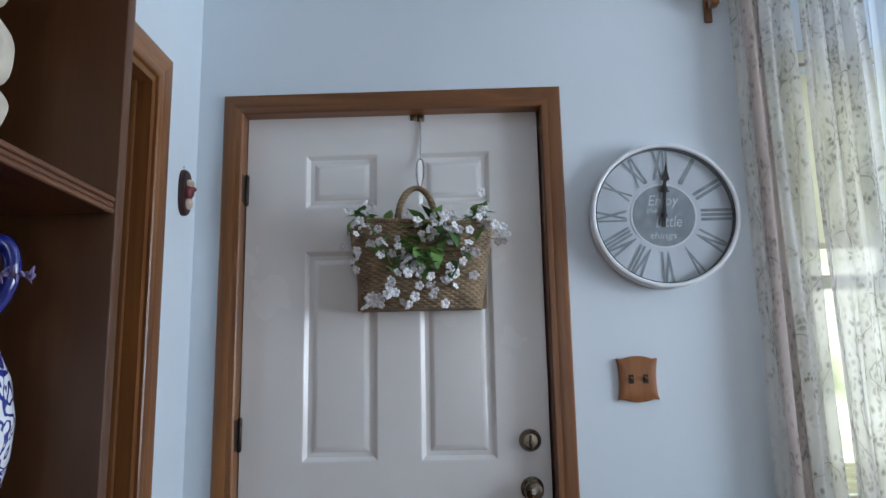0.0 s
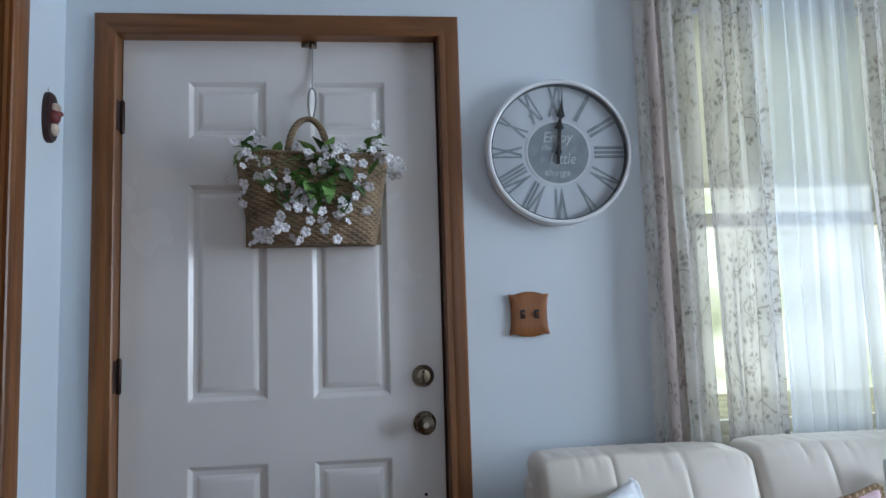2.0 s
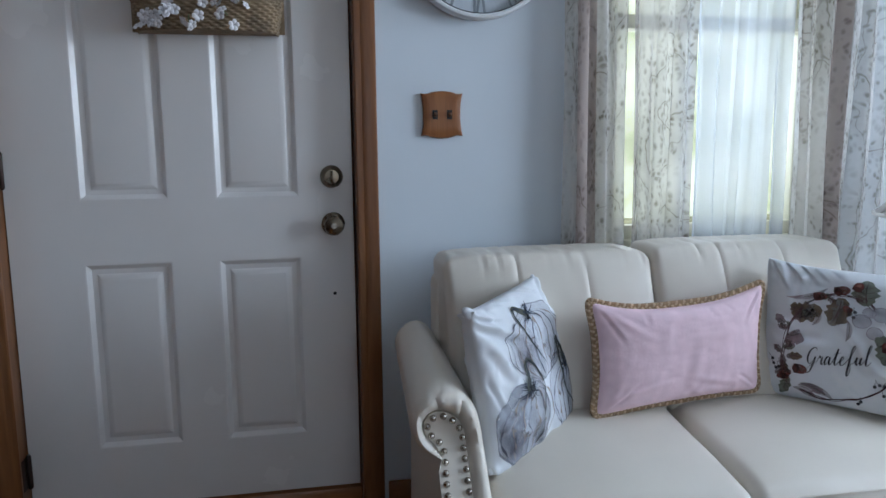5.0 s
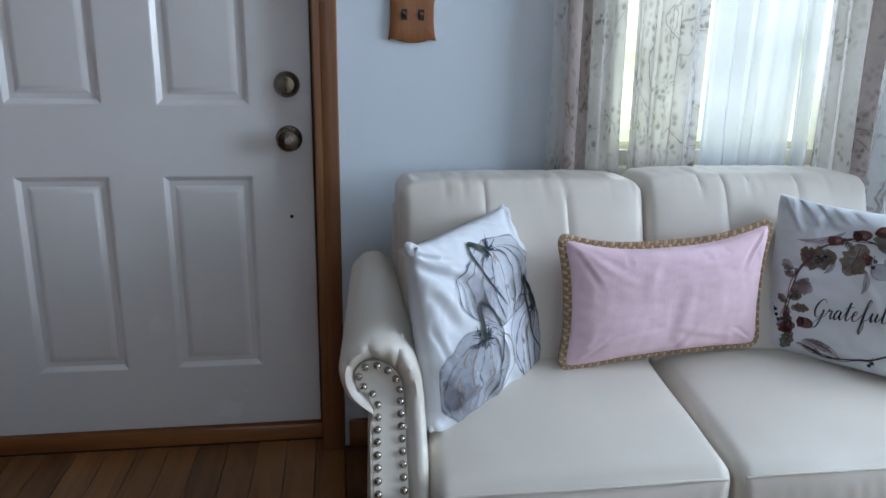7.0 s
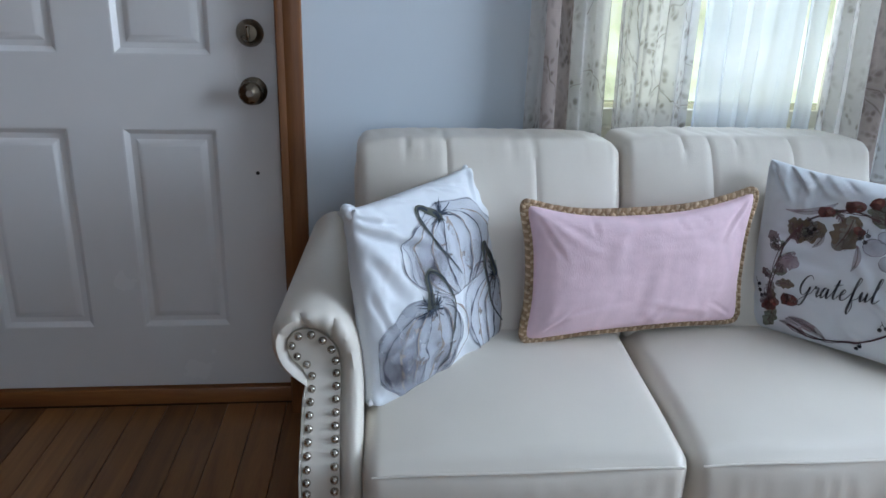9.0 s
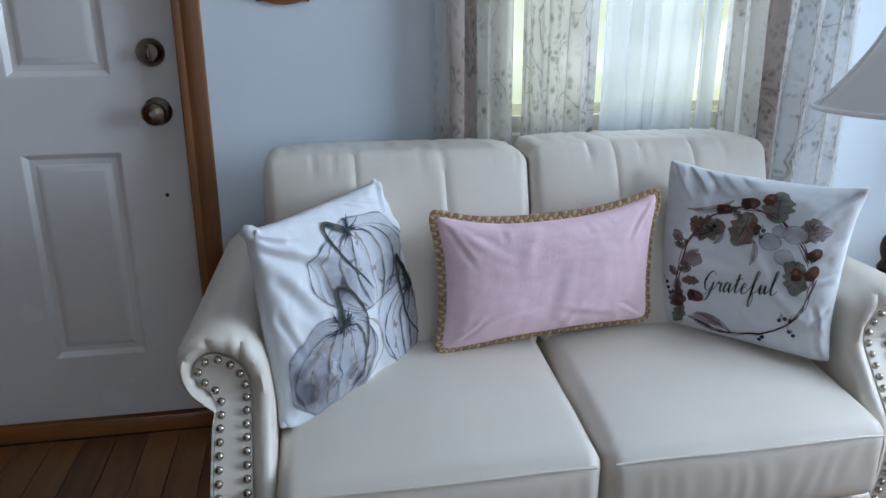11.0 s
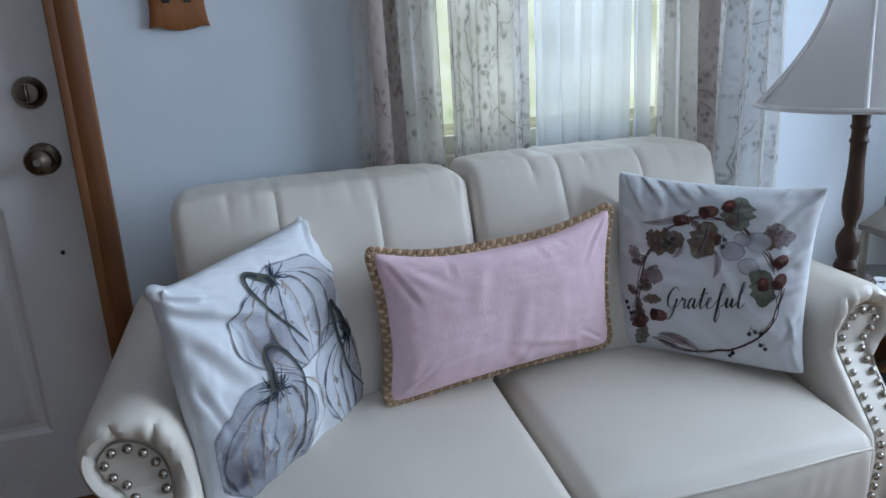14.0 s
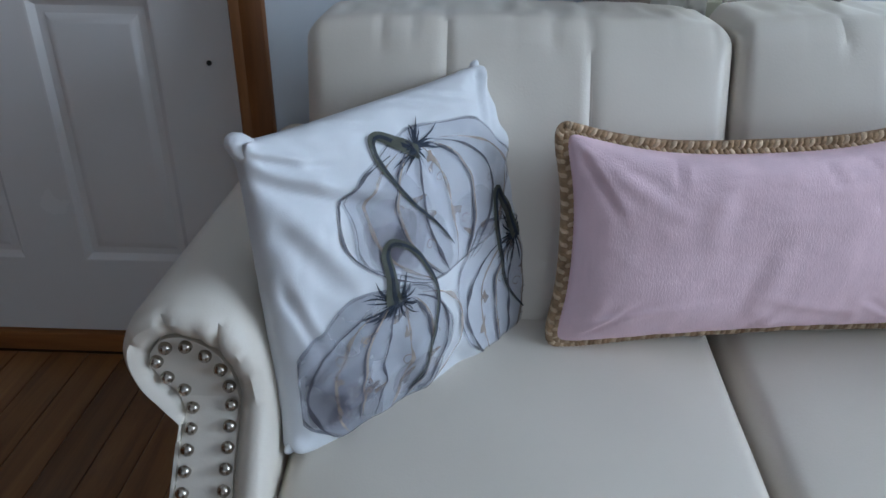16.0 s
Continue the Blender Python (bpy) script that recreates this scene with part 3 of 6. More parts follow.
# ---- sofa ----
def cushion(x0, x1, y0, y1, z0, z1, r, n, shape):
    """A rounded block; shape(p, u, v, w) moves each point, with u, v, w from -1 to 1."""
    h = Vector(((x1 - x0) / 2, (y1 - y0) / 2, (z1 - z0) / 2))
    c = Vector(((x0 + x1) / 2, (y0 + y1) / 2, (z0 + z1) / 2))
    bm = bmesh.new()
    for ax in range(3):
        a, b = (ax + 1) % 3, (ax + 2) % 3
        for s in (-1, 1):
            g = []
            for i in range(n[a] + 1):
                row = []
                for j in range(n[b] + 1):
                    q = Vector((0, 0, 0))
                    q[ax] = s
                    q[a], q[b] = [0.55 * t + 0.45 * math.sin(math.pi / 2 * t) for t in (2 * i / n[a] - 1, 2 * j / n[b] - 1)]
                    p = Vector([q[k] * h[k] for k in range(3)])
                    core = Vector([max(-h[k] + r, min(h[k] - r, p[k])) for k in range(3)])
                    d = p - core
                    m = max(abs(d[k]) for k in range(3))
                    if d.length > 1e-9:
                        p = core + d * (m / d.length)
                    row.append(bm.verts.new(shape(c + p, q[0], q[1], q[2])))
                g.append(row)
            for i in range(n[a]):
                for j in range(n[b]):
                    bm.faces.new((g[i][j], g[i + 1][j], g[i + 1][j + 1], g[i][j + 1]))
    bmesh.ops.remove_doubles(bm, verts=bm.verts, dist=1e-5)
    return bm


XC = 0.768
sofa = thing("sofa", "cream leather two-seat sofa with scroll arms and nailhead trim", "sofa")


def seat_shape(p, u, v, w):
    p = p.copy()
    top = (w + 1) / 2
    p.z += top * ((p.y - 1.33) * 0.14 + 0.018 * (1 - u ** 4) * (1 - v ** 4))
    p.y -= 0.012 * (1 - u * u) * max(0, -v) * (1 - w * w)
    p.z += 0.0035 * noise.noise(p * 7.0) * top
    if v < -0.9:
        p.y += 0.0014 * (1 - w * w) * math.sin(p.x * 150 + 6 * noise.noise(p * 9.0)) * (0.4 + noise.noise(p * 5.0))
    return p


for x0, x1 in ((0.212, XC - 0.0015), (XC + 0.0015, 2 * XC - 0.212)):
    ob = part("seat_cushion", cushion(x0, x1, 1.325, 1.83, 0.215, 0.372, 0.032, (90, 26, 12), seat_shape), LEATHER, sofa)
    piping = [(x0 + 0.016 + (x1 - x0 - 0.032) * i / 24, 1.3295 - 0.0105 * (1 - ((i - 12) / 12) ** 2), 0.3525 + 0.008 * (1 - ((i - 12) / 12) ** 4)) for i in range(25)]
    part("piping", tube(piping, 0.0028, 8), LEATHER, ob)


def back_shape(p, u, v, w):
    p = p.copy()
    front = (1 - v) / 2
    crown = 0.024 * (1 - u ** 4) * (1 - w ** 4)
    for s in (-0.335, 0.335):
        dip = math.exp(-((u - s) / 0.02) ** 2)
        crown -= 0.005 * dip
        p.z -= 0.0025 * dip * max(0, w) ** 3
    p.y -= front * crown
    p.z += 0.012 * (1 - u ** 6) * max(0, w) ** 3
    p.x += 0.004 * noise.noise(p * 6.0)
    p.y += 0.0055 * front * noise.noise(p * 6.0) + 0.0012 * front * noise.noise(p * 19.0)
    if w > 0.75:
        p.z += 0.007 * math.sin(p.x * 120) * (1 - abs(v)) * noise.noise(p * 12.0)
        tuck = abs(math.sin(p.x * 71 + 4 * noise.noise(Vector((p.x * 5, 0, 1))))) ** 14
        some = max(0.0, noise.noise(Vector((p.x * 14, 2, 0))) + 0.15)
        p.y += 0.010 * front * tuck * some * min(1, max(0, w - 0.84) * 14)
        p.z -= 0.005 * tuck * some
    p.y += (p.z - 0.43) * 0.34
    return p


for x0, x1, hi in ((0.197, XC - 0.002, 0.806), (XC + 0.002, 2 * XC - 0.193, 0.814)):
    ob = part("back_cushion", cushion(x0, x1, 1.71, 1.88, 0.40, hi, 0.024, (90, 14, 30), back_shape), LEATHER, sofa)
    for s in (-0.335, 0.335):
        xx = (x0 + x1) / 2 + s * (x1 - x0) / 2
        line = []
        for i in range(20):
            z = 0.46 + (hi - 0.06 - 0.46) * i / 19
            w = (z - (0.40 + hi) / 2) / ((hi - 0.40) / 2)
            line.append((xx, 1.7105 + (z - 0.43) * 0.34 - 0.024 * (1 - s ** 4) * (1 - w ** 4) + 0.0055 * noise.noise(Vector((xx, 1.71, z)) * 6.0) + 0.0036, z))
        part("seam", tube(line, 0.0016, 6), LEATHER, ob)
part("back_frame", box(0.19, 2 * XC - 0.19, 1.90, 2.022, 0.1, 0.755, 0.03, 4), LEATHER, sofa)
part("base", box(0.205, 2 * XC - 0.205, 1.345, 2.0, 0.09, 0.213, 0.012, 3), LEATHER, sofa)

ARM = spline([(0.212, 0, 0.06), (0.213, 0, 0.25), (0.214, 0, 0.40), (0.213, 0, 0.48), (0.201, 0, 0.540), (0.178, 0, 0.574), (0.148, 0, 0.590), (0.112, 0, 0.591), (0.080, 0, 0.579),
              (0.060, 0, 0.553), (0.057, 0, 0.517), (0.073, 0, 0.478), (0.115, 0, 0.455)], 5) + spline([(0.109, 0, 0.435), (0.105, 0, 0.30), (0.100, 0, 0.06)], 6)
FRONT = ((0.06, 1.388), (0.13, 1.374), (0.19, 1.365), (0.24, 1.357), (0.29, 1.353), (0.322, 1.352), (0.340, 1.355), (0.354, 1.362), (0.391, 1.395), (0.428, 1.424), (0.452, 1.443), (0.475, 1.460), (0.50, 1.462))


def arm_front(z):
    """The arm's front face swells forward below the scroll and falls back to the floor."""
    return float(np.interp(z, [f[0] for f in FRONT], [f[1] for f in FRONT]))


INNER = spline([(0.174, 0, 0.06), (0.174, 0, 0.25), (0.174, 0, 0.40), (0.174, 0, 0.468), (0.172, 0, 0.495), (0.164, 0, 0.519), (0.147, 0, 0.538), (0.124, 0, 0.549), (0.100, 0, 0.546),
                (0.084, 0, 0.525), (0.090, 0, 0.498), (0.105, 0, 0.482), (0.117, 0, 0.463)], 5) + spline([(0.115, 0, 0.44), (0.111, 0, 0.30), (0.106, 0, 0.06)], 6)
NAILS = spline([(0.164, 0, 0.06), (0.165, 0, 0.25), (0.166, 0, 0.40), (0.167, 0, 0.468), (0.166, 0, 0.491), (0.159, 0, 0.512), (0.144, 0, 0.530), (0.124, 0, 0.541), (0.103, 0, 0.538), (0.0915, 0, 0.522),
                (0.0985, 0, 0.502), (0.116, 0, 0.4855), (0.1255, 0, 0.464), (0.1225, 0, 0.42), (0.119, 0, 0.30), (0.114, 0, 0.06)], 8)
NECK = next(i for i, p in enumerate(ARM) if i > 40 and p.x > 0.1125)


nail_mesh = None
for side in (1, -1):
    def flip(p):
        return (p[0] if side == 1 else 2 * XC - p[0], p[1], p[2])
    def rise(p, y):
        back = max(0, y - 1.48) / 0.4
        up = 0.022 * back * min(1, max(0, (p.z - 0.2) / 0.25))
        return flip((p.x + 0.025 * back * min(1, max(0, (0.18 - p.x) / 0.1)), y, p.z + up))
    rings = [[rise(p, y) for p in ARM] for y in (1.985, 1.88, 1.76, 1.66, 1.58)]
    for f, dy in ((0, 0.034), (0.05, 0.02), (0.16, 0.007), (0.38, 0.0), (0.62, 0.003), (0.82, 0.011), (0.96, 0.022), (1.0, 0.026)):
        ring = []
        for i, p in enumerate([o.lerp(q, f) for o, q in zip(ARM, INNER)]):
            pleat = 0.0
            if 8 < i < NECK:
                for k, dep in ((27, 0.009), (36, 0.007), (19, 0.004), (44, 0.004), (31, 0.003)):
                    pleat += dep * math.exp(-((i - k) / 0.9) ** 2)
            ring.append(flip((p.x, arm_front(p.z) + (dy if i <= NECK else max(dy, 0.013)) + pleat * (0.3 < f < 0.9 or 0.4 * (f <= 0.3)), p.z)))
        rings.append(ring)
    arm = part("arm", loft(rings), LEATHER, sofa, "scroll arm with pleated front roll", 50)
    panel = bmesh.new()
    panel.faces.new([panel.verts.new((p.x, 0, p.z)) for p in INNER])
    for k in range(36):
        bmesh.ops.bisect_plane(panel, geom=panel.verts[:] + panel.edges[:] + panel.faces[:], plane_co=(0, 0, 0.07 + 0.014 * k), plane_no=(0, 0, 1))
    solid = bmesh.ops.extrude_face_region(panel, geom=panel.faces[:])
    deep = {v for v in solid["geom"] if isinstance(v, bmesh.types.BMVert)}
    for v in panel.verts:
        x, _, z = v.co
        v.co = flip((x, arm_front(z) + (0.04 if v in deep else 0.016), z))
    part("front_panel", panel, LEATHER, arm, smooth=30)
    path = [Vector((p.x, arm_front(p.z) + 0.012, p.z)) for p in NAILS]
    if nail_mesh is None:
        bm = lathe(((0.0072, -0.003), (0.0072, 0.0), (0.0062, 0.003), (0.0036, 0.0052), (0.0, 0.006)), (0, 0, 0), 14, turn=FACE)
        nail = finish("nailhead", bm, NICKEL)
        nail_mesh = nail.data
        bpy.data.objects.remove(nail)
    gone, step, last = 0.0, 0.0224, path[0]
    for p in path[1:]:
        while (p - last).length + gone >= step:
            d = (p - last).normalized()
            last = last + d * (step - gone)
            gone = 0.0
            if last.z > 0.09:
                ob = new("nailhead", nail_mesh)
                ob.location = flip(last)
                ob.rotation_euler = (radians(random.Random(round(last.z * 9999)).uniform(-4, 4)), 0, 0)
                ob.parent = arm
        gone += (p - last).length
        last = p
for x in (0.16, 2 * XC - 0.16):
    for y in (1.42, 1.98):
        part("leg", lathe(((0, 0), (0.018, 0), (0.022, 0.03), (0.03, 0.07), (0.03, 0.095), (0, 0.095)), (x, y, 0.002), 20), BLACK, sofa)


# ---- scatter cushions ----
class Pillow:
    """A stuffed cover between four corners (top left, top right, bottom right, bottom left)."""

    def __init__(self, tl, tr, br, bl, thick, pull, seed, round_off=0.0, folds=0.004, hold=2.0, full=0.55, creases=(), ears=(0, 0, 0, 0), grow=0.0):
        self.c = [Vector(p) for p in (tl, tr, br, bl)]
        mid = sum(self.c, Vector()) / 4
        self.c = [mid + (p - mid) * (1 + grow) for p in self.c]
        self.thick, self.pull, self.seed, self.folds = thick, pull, seed, folds
        self.round_off, self.hold, self.full = round_off, hold, full
        self.creases, self.ears = creases, ears
        self.nrm = ((self.c[1] - self.c[0]) + (self.c[2] - self.c[3])).cross((self.c[0] - self.c[3]) + (self.c[1] - self.c[2])).normalized()

    def edge(self, u, v):
        a, b = 2 * u - 1, 2 * v - 1
        pl, pr, pt, pb = self.pull
        corner = 1 - self.round_off * (abs(a * b)) ** 8
        ha, hb = 1 - abs(b) ** self.hold, 1 - abs(a) ** self.hold
        a *= (1 - (pr if a > 0 else pl) * ha * a * a) * corner
        b *= (1 - (pt if b > 0 else pb) * hb * b * b) * corner
        return (a + 1) / 2, (b + 1) / 2

    def flat(self, u, v):
        u, v = self.edge(u, v)
        tl, tr, br, bl = self.c
        return (tl * (1 - u) + tr * u) * v + (bl * (1 - u) + br * u) * (1 - v)

    def at(self, u, v, side=1, lift=0.0):
        a, b = abs(2 * u - 1), abs(2 * v - 1)
        t = max(0.0, (1 - a ** 2.6) * (1 - b ** 2.6)) ** self.full * self.thick
        q = Vector((u * 3.1 + self.seed, v * 3.1, side * 2.0))
        env = min(1, 5 * (1 - a)) * min(1, 5 * (1 - b))
        t += env * self.folds * (noise.noise(q) + 0.5 * noise.noise(q * 2.7) + 0.22 * noise.noise(q * 7.1))
        for k in range(9):
            g = [noise.cell(Vector((self.seed * 7.3 + k, j * 1.7 + 0.3, side))) for j in range(5)]
            cu, cv = 0.5 + 0.46 * g[0], 0.5 + 0.46 * g[1]
            ang = math.atan2(0.5 - cv, 0.5 - cu) + 0.9 * g[2]
            du, dv = u - cu, v - cv
            lx, ly = du * math.cos(ang) + dv * math.sin(ang), -du * math.sin(ang) + dv * math.cos(ang)
            ly += 0.5 * g[3] * lx * lx
            w = 0.018 + 0.014 * abs(g[4])
            t += env * self.folds * 0.75 * math.exp(-(lx / 0.16) ** 2) * (math.exp(-(ly / w) ** 2) - 0.6 * math.exp(-((ly - 1.6 * w) / w) ** 2))
        edge = min(1 - a, 1 - b)
        t += self.folds * 0.6 * max(0, 1 - edge / 0.2) * (0.35 + abs(noise.noise(q * 1.9))) * math.sin((u if b > a else v) * 47 + self.seed * 3 + 5 * noise.noise(q * 1.3)) * min(1, edge * 12)
        for u0, v0, u1, v1, wide, deep in self.creases:
            du, dv = u1 - u0, v1 - v0
            ln = math.hypot(du, dv)
            along = ((u - u0) * du + (v - v0) * dv) / ln
            off = ((v - v0) * du - (u - u0) * dv) / ln + 0.03 * math.sin(3 * along / ln + u0 * 20) * ln
            f = along / ln
            if -0.15 < f < 1.15 and side > 0:
                fade = min(1, (f + 0.15) * 4) * min(1, (1.15 - f) * 2.2)
                t += fade * deep * (0.8 * math.exp(-((off - wide) / wide) ** 2) - math.exp(-(off / wide) ** 2))
        for (cu, cv), plump in zip(((0, 1), (1, 1), (1, 0), (0, 0)), self.ears):
            t += plump * math.exp(-((u - cu) ** 2 + (v - cv) ** 2) / 0.0035)
        return self.flat(u, v) + self.nrm * side * (max(0.0, t) + lift + 0.0045)

    def cover(self, name, label, material, parent, n=96):
        bm = bmesh.new()
        grids = []
        for side in (1, -1):
            g = [[bm.verts.new(self.at(0.5 + 0.5 * math.sin(math.pi * (i / n - 0.5)), 0.5 + 0.5 * math.sin(math.pi * (j / n - 0.5)), side)) for j in range(n + 1)] for i in range(n + 1)]
            for i in range(n):
                for j in range(n):
                    bm.faces.new((g[i][j], g[i + 1][j], g[i + 1][j + 1], g[i][j + 1]))
            grids.append(g)
        ring = [(i, 0) for i in range(n)] + [(n, j) for j in range(n)] + [(i, n) for i in range(n, 0, -1)] + [(0, j) for j in range(n, 0, -1)]
        for k, (i, j) in enumerate(ring):
            p, q = ring[(k + 1) % len(ring)]
            bm.faces.new((grids[0][i][j], grids[0][p][q], grids[1][p][q], grids[1][i][j]))
        return part(name, bm, material, parent, label, 180)

    def border(self, n=60):
        """Points all round the rim."""
        out = []
        for k in range(n):
            out.append((k / n, 1.0))
        for k in range(n * 2 // 3):
            out.append((1.0, 1 - k / (n * 2 // 3)))
        for k in range(n):
            out.append((1 - k / n, 0.0))
        for k in range(n * 2 // 3):
            out.append((0.0, k / (n * 2 // 3)))
        return [self.flat(u, v) for u, v in out]

    def stroke(self, pts, width, bm, lift=0.0026):
        """A painted line; width: a number or a function of 0..1; in shares of the cushion's width."""
        p = [Vector((a, b, 0)) for a, b in pts]
        prev = None
        for i, q in enumerate(p):
            d = (p[min(i + 1, len(p) - 1)] - p[max(i - 1, 0)])
            d = d.normalized() if d.length > 1e-9 else Vector((1, 0, 0))
            w = (width(i / (len(p) - 1)) if callable(width) else width) / 2
            s = Vector((-d.y, d.x, 0)) * w
            pair = [bm.verts.new(self.at(min(0.999, max(0.001, e.x)), min(0.999, max(0.001, e.y)), 1, lift)) for e in (q + s, q - s)]
            if prev:
                bm.faces.new((prev[0], pair[0], pair[1], prev[1]))
            prev = pair

    def wash(self, centre, outline, bm, lift=0.0019, rings=26):
        """A painted patch: outline(angle) gives the radius pair; clipped to the cushion."""
        n = 96 if rings > 6 else 30
        c = Vector((*centre, 0))
        mid = bm.verts.new(self.at(c.x, c.y, 1, lift))
        prev = None
        for k in range(1, rings + 1):
            row = []
            for i in range(n):
                du, dv = outline(2 * math.pi * i / n)
                row.append(bm.verts.new(self.at(min(0.965, max(0.03, c.x + du * k / rings)), min(0.97, max(0.025, c.y + dv * k / rings)), 1, lift)))
            for i in range(n):
                j = (i + 1) % n
                bm.faces.new((mid, row[i], row[j]) if prev is None else (prev[i], row[i], row[j], prev[j]))
            prev = row


def ink(name, col, cover=0.9, scale=30.0):
    """Water-colour print on cloth: patchy paint that lets the cloth show."""
    m = mat(name, col, 0.85, var=0.25, scale=scale, bump=0.05, fine=500, spec=0.15)
    n, l = m.node_tree.nodes, m.node_tree.links
    no, r = n.new("ShaderNodeTexNoise"), n.new("ShaderNodeMapRange")
    no.inputs["Scale"].default_value, no.inputs["Detail"].default_value = scale * 0.7, 5
    r.inputs["From Min"].default_value, r.inputs["From Max"].default_value = 0.32, 0.68
    r.inputs["To Min"].default_value, r.inputs["To Max"].default_value = cover * 0.75, min(1, cover * 1.1)
    tc = n.new("ShaderNodeTexCoord")
    l.new(tc.outputs["Object"], no.inputs["Vector"]), l.new(no.outputs["Fac"], r.inputs["Value"]), l.new(r.outputs[0], n["Principled BSDF"].inputs["Alpha"])
    return m


COTTON = mat("white_cotton", (0.70, 0.72, 0.745), 0.92, var=0.03, scale=9, bump=0.10, fine=600, spec=0.08, sheen=0.05)
PINK = mat("pink_linen", (0.82, 0.61, 0.665), 0.95, var=0.07, scale=30, bump=0.3, fine=520, spec=0.06, sheen=0.05, stretch=(1, 1, 0.35))
JUTE = mat("jute_braid", (0.35, 0.235, 0.14), 0.85, var=0.3, scale=60, bump=0.5, fine=300, spec=0.2)
JUTEL = mat("pale_jute_braid", (0.60, 0.455, 0.31), 0.85, var=0.25, scale=60, bump=0.5, fine=300, spec=0.2)
INK_DK = ink("blue_black_ink", (0.035, 0.045, 0.065), 0.95, 40)
INK_GR = ink("olive_stem_ink", (0.10, 0.105, 0.085), 1.0, 40)
INK_LINE = ink("grey_line_ink", (0.105, 0.105, 0.125), 0.95, 50)
INK_OCH = ink("ochre_line_ink", (0.45, 0.36, 0.29), 0.55, 50)
INK_WASH = ink("grey_wash", (0.33, 0.345, 0.40), 0.5, 16)
INK_PALE = ink("pale_wash", (0.48, 0.51, 0.60), 0.3, 14)
INK_TONE = ink("grey_plum_tone", (0.20, 0.18, 0.225), 0.12, 22)
INK_EDGE = ink("smoky_edge_ink", (0.12, 0.105, 0.115), 0.42, 34)


def blot(rx, ry, lobes=0, dep=0.0, turn=0.0):
    def f(a):
        r = 1 + dep * math.cos(lobes * a)
        x, y = rx * r * math.cos(a), ry * r * math.sin(a)
        return x * math.cos(turn) - y * math.sin(turn), x * math.sin(turn) + y * math.cos(turn)
    return f


def arc(p, q, bend, n=22):
    """A bowed line from p to q."""
    p, q = Vector((*p, 0)), Vector((*q, 0))
    d = q - p
    s = Vector((-d.y, d.x, 0)) * bend
    return [tuple((p + d * (i / n) + s * 4 * (i / n) * (1 - i / n)).xy) for i in range(n + 1)]


def taper(w, a=0.15, b=0.15):
    return lambda t: w * (a + (1 - a) * min(1, t * 5)) * (b + (1 - b) * min(1, (1 - t) * 3))


# white cushion printed with three pumpkins
p1 = Pillow((0.180, 1.527, 0.752), (0.425, 1.822, 0.768), (0.512, 1.745, 0.415), (0.218, 1.462, 0.402), 0.05, (0.10, -0.06, 0.10, -0.02), 1.3, round_off=0.085, grow=0.042, folds=0.009, hold=6.0, full=0.5, ears=(0.017, 0.008, 0.002, 0.006),
            creases=((0.05, 0.86, 0.40, 0.66, 0.030, 0.014), (0.04, 0.93, 0.26, 0.84, 0.020, 0.009), (0.06, 0.72, 0.22, 0.46, 0.035, 0.008), (0.04, 0.55, 0.12, 0.30, 0.02, 0.005),
                     (0.52, 0.99, 0.70, 0.90, 0.014, 0.006), (0.66, 0.99, 0.82, 0.90, 0.012, 0.006), (0.93, 0.97, 0.84, 0.80, 0.016, 0.007), (0.30, 0.99, 0.42, 0.93, 0.012, 0.005)))
pump = thing("pumpkin_cushion", "white square cushion printed with three grey watercolour pumpkins", "cushion", "cushions on the sofa")
p1.cover("cover", "", COTTON, pump)
for u, v, big in ((0, 1, 1.0), (1, 1, 0.7), (0, 0, 0.5)):
    root, tip = p1.flat(abs(u - 0.10), abs(v - 0.10)), p1.flat(u, v)
    tuft = tube(spline([root, root.lerp(tip, 0.5) + p1.nrm * 0.004, tip + p1.nrm * 0.002, tip + (tip - root) * 0.06], 6), lambda t, big=big: big * (0.004 + 0.0095 * math.sqrt(max(0.0, math.sin(math.pi * min(1, 0.12 + 0.8 * t))))), 14)
    for w in tuft.verts:
        w.co += p1.nrm * 0.003 * noise.noise(w.co * 90)
    part("corner_tuft", tuft, COTTON, pump, smooth=180)
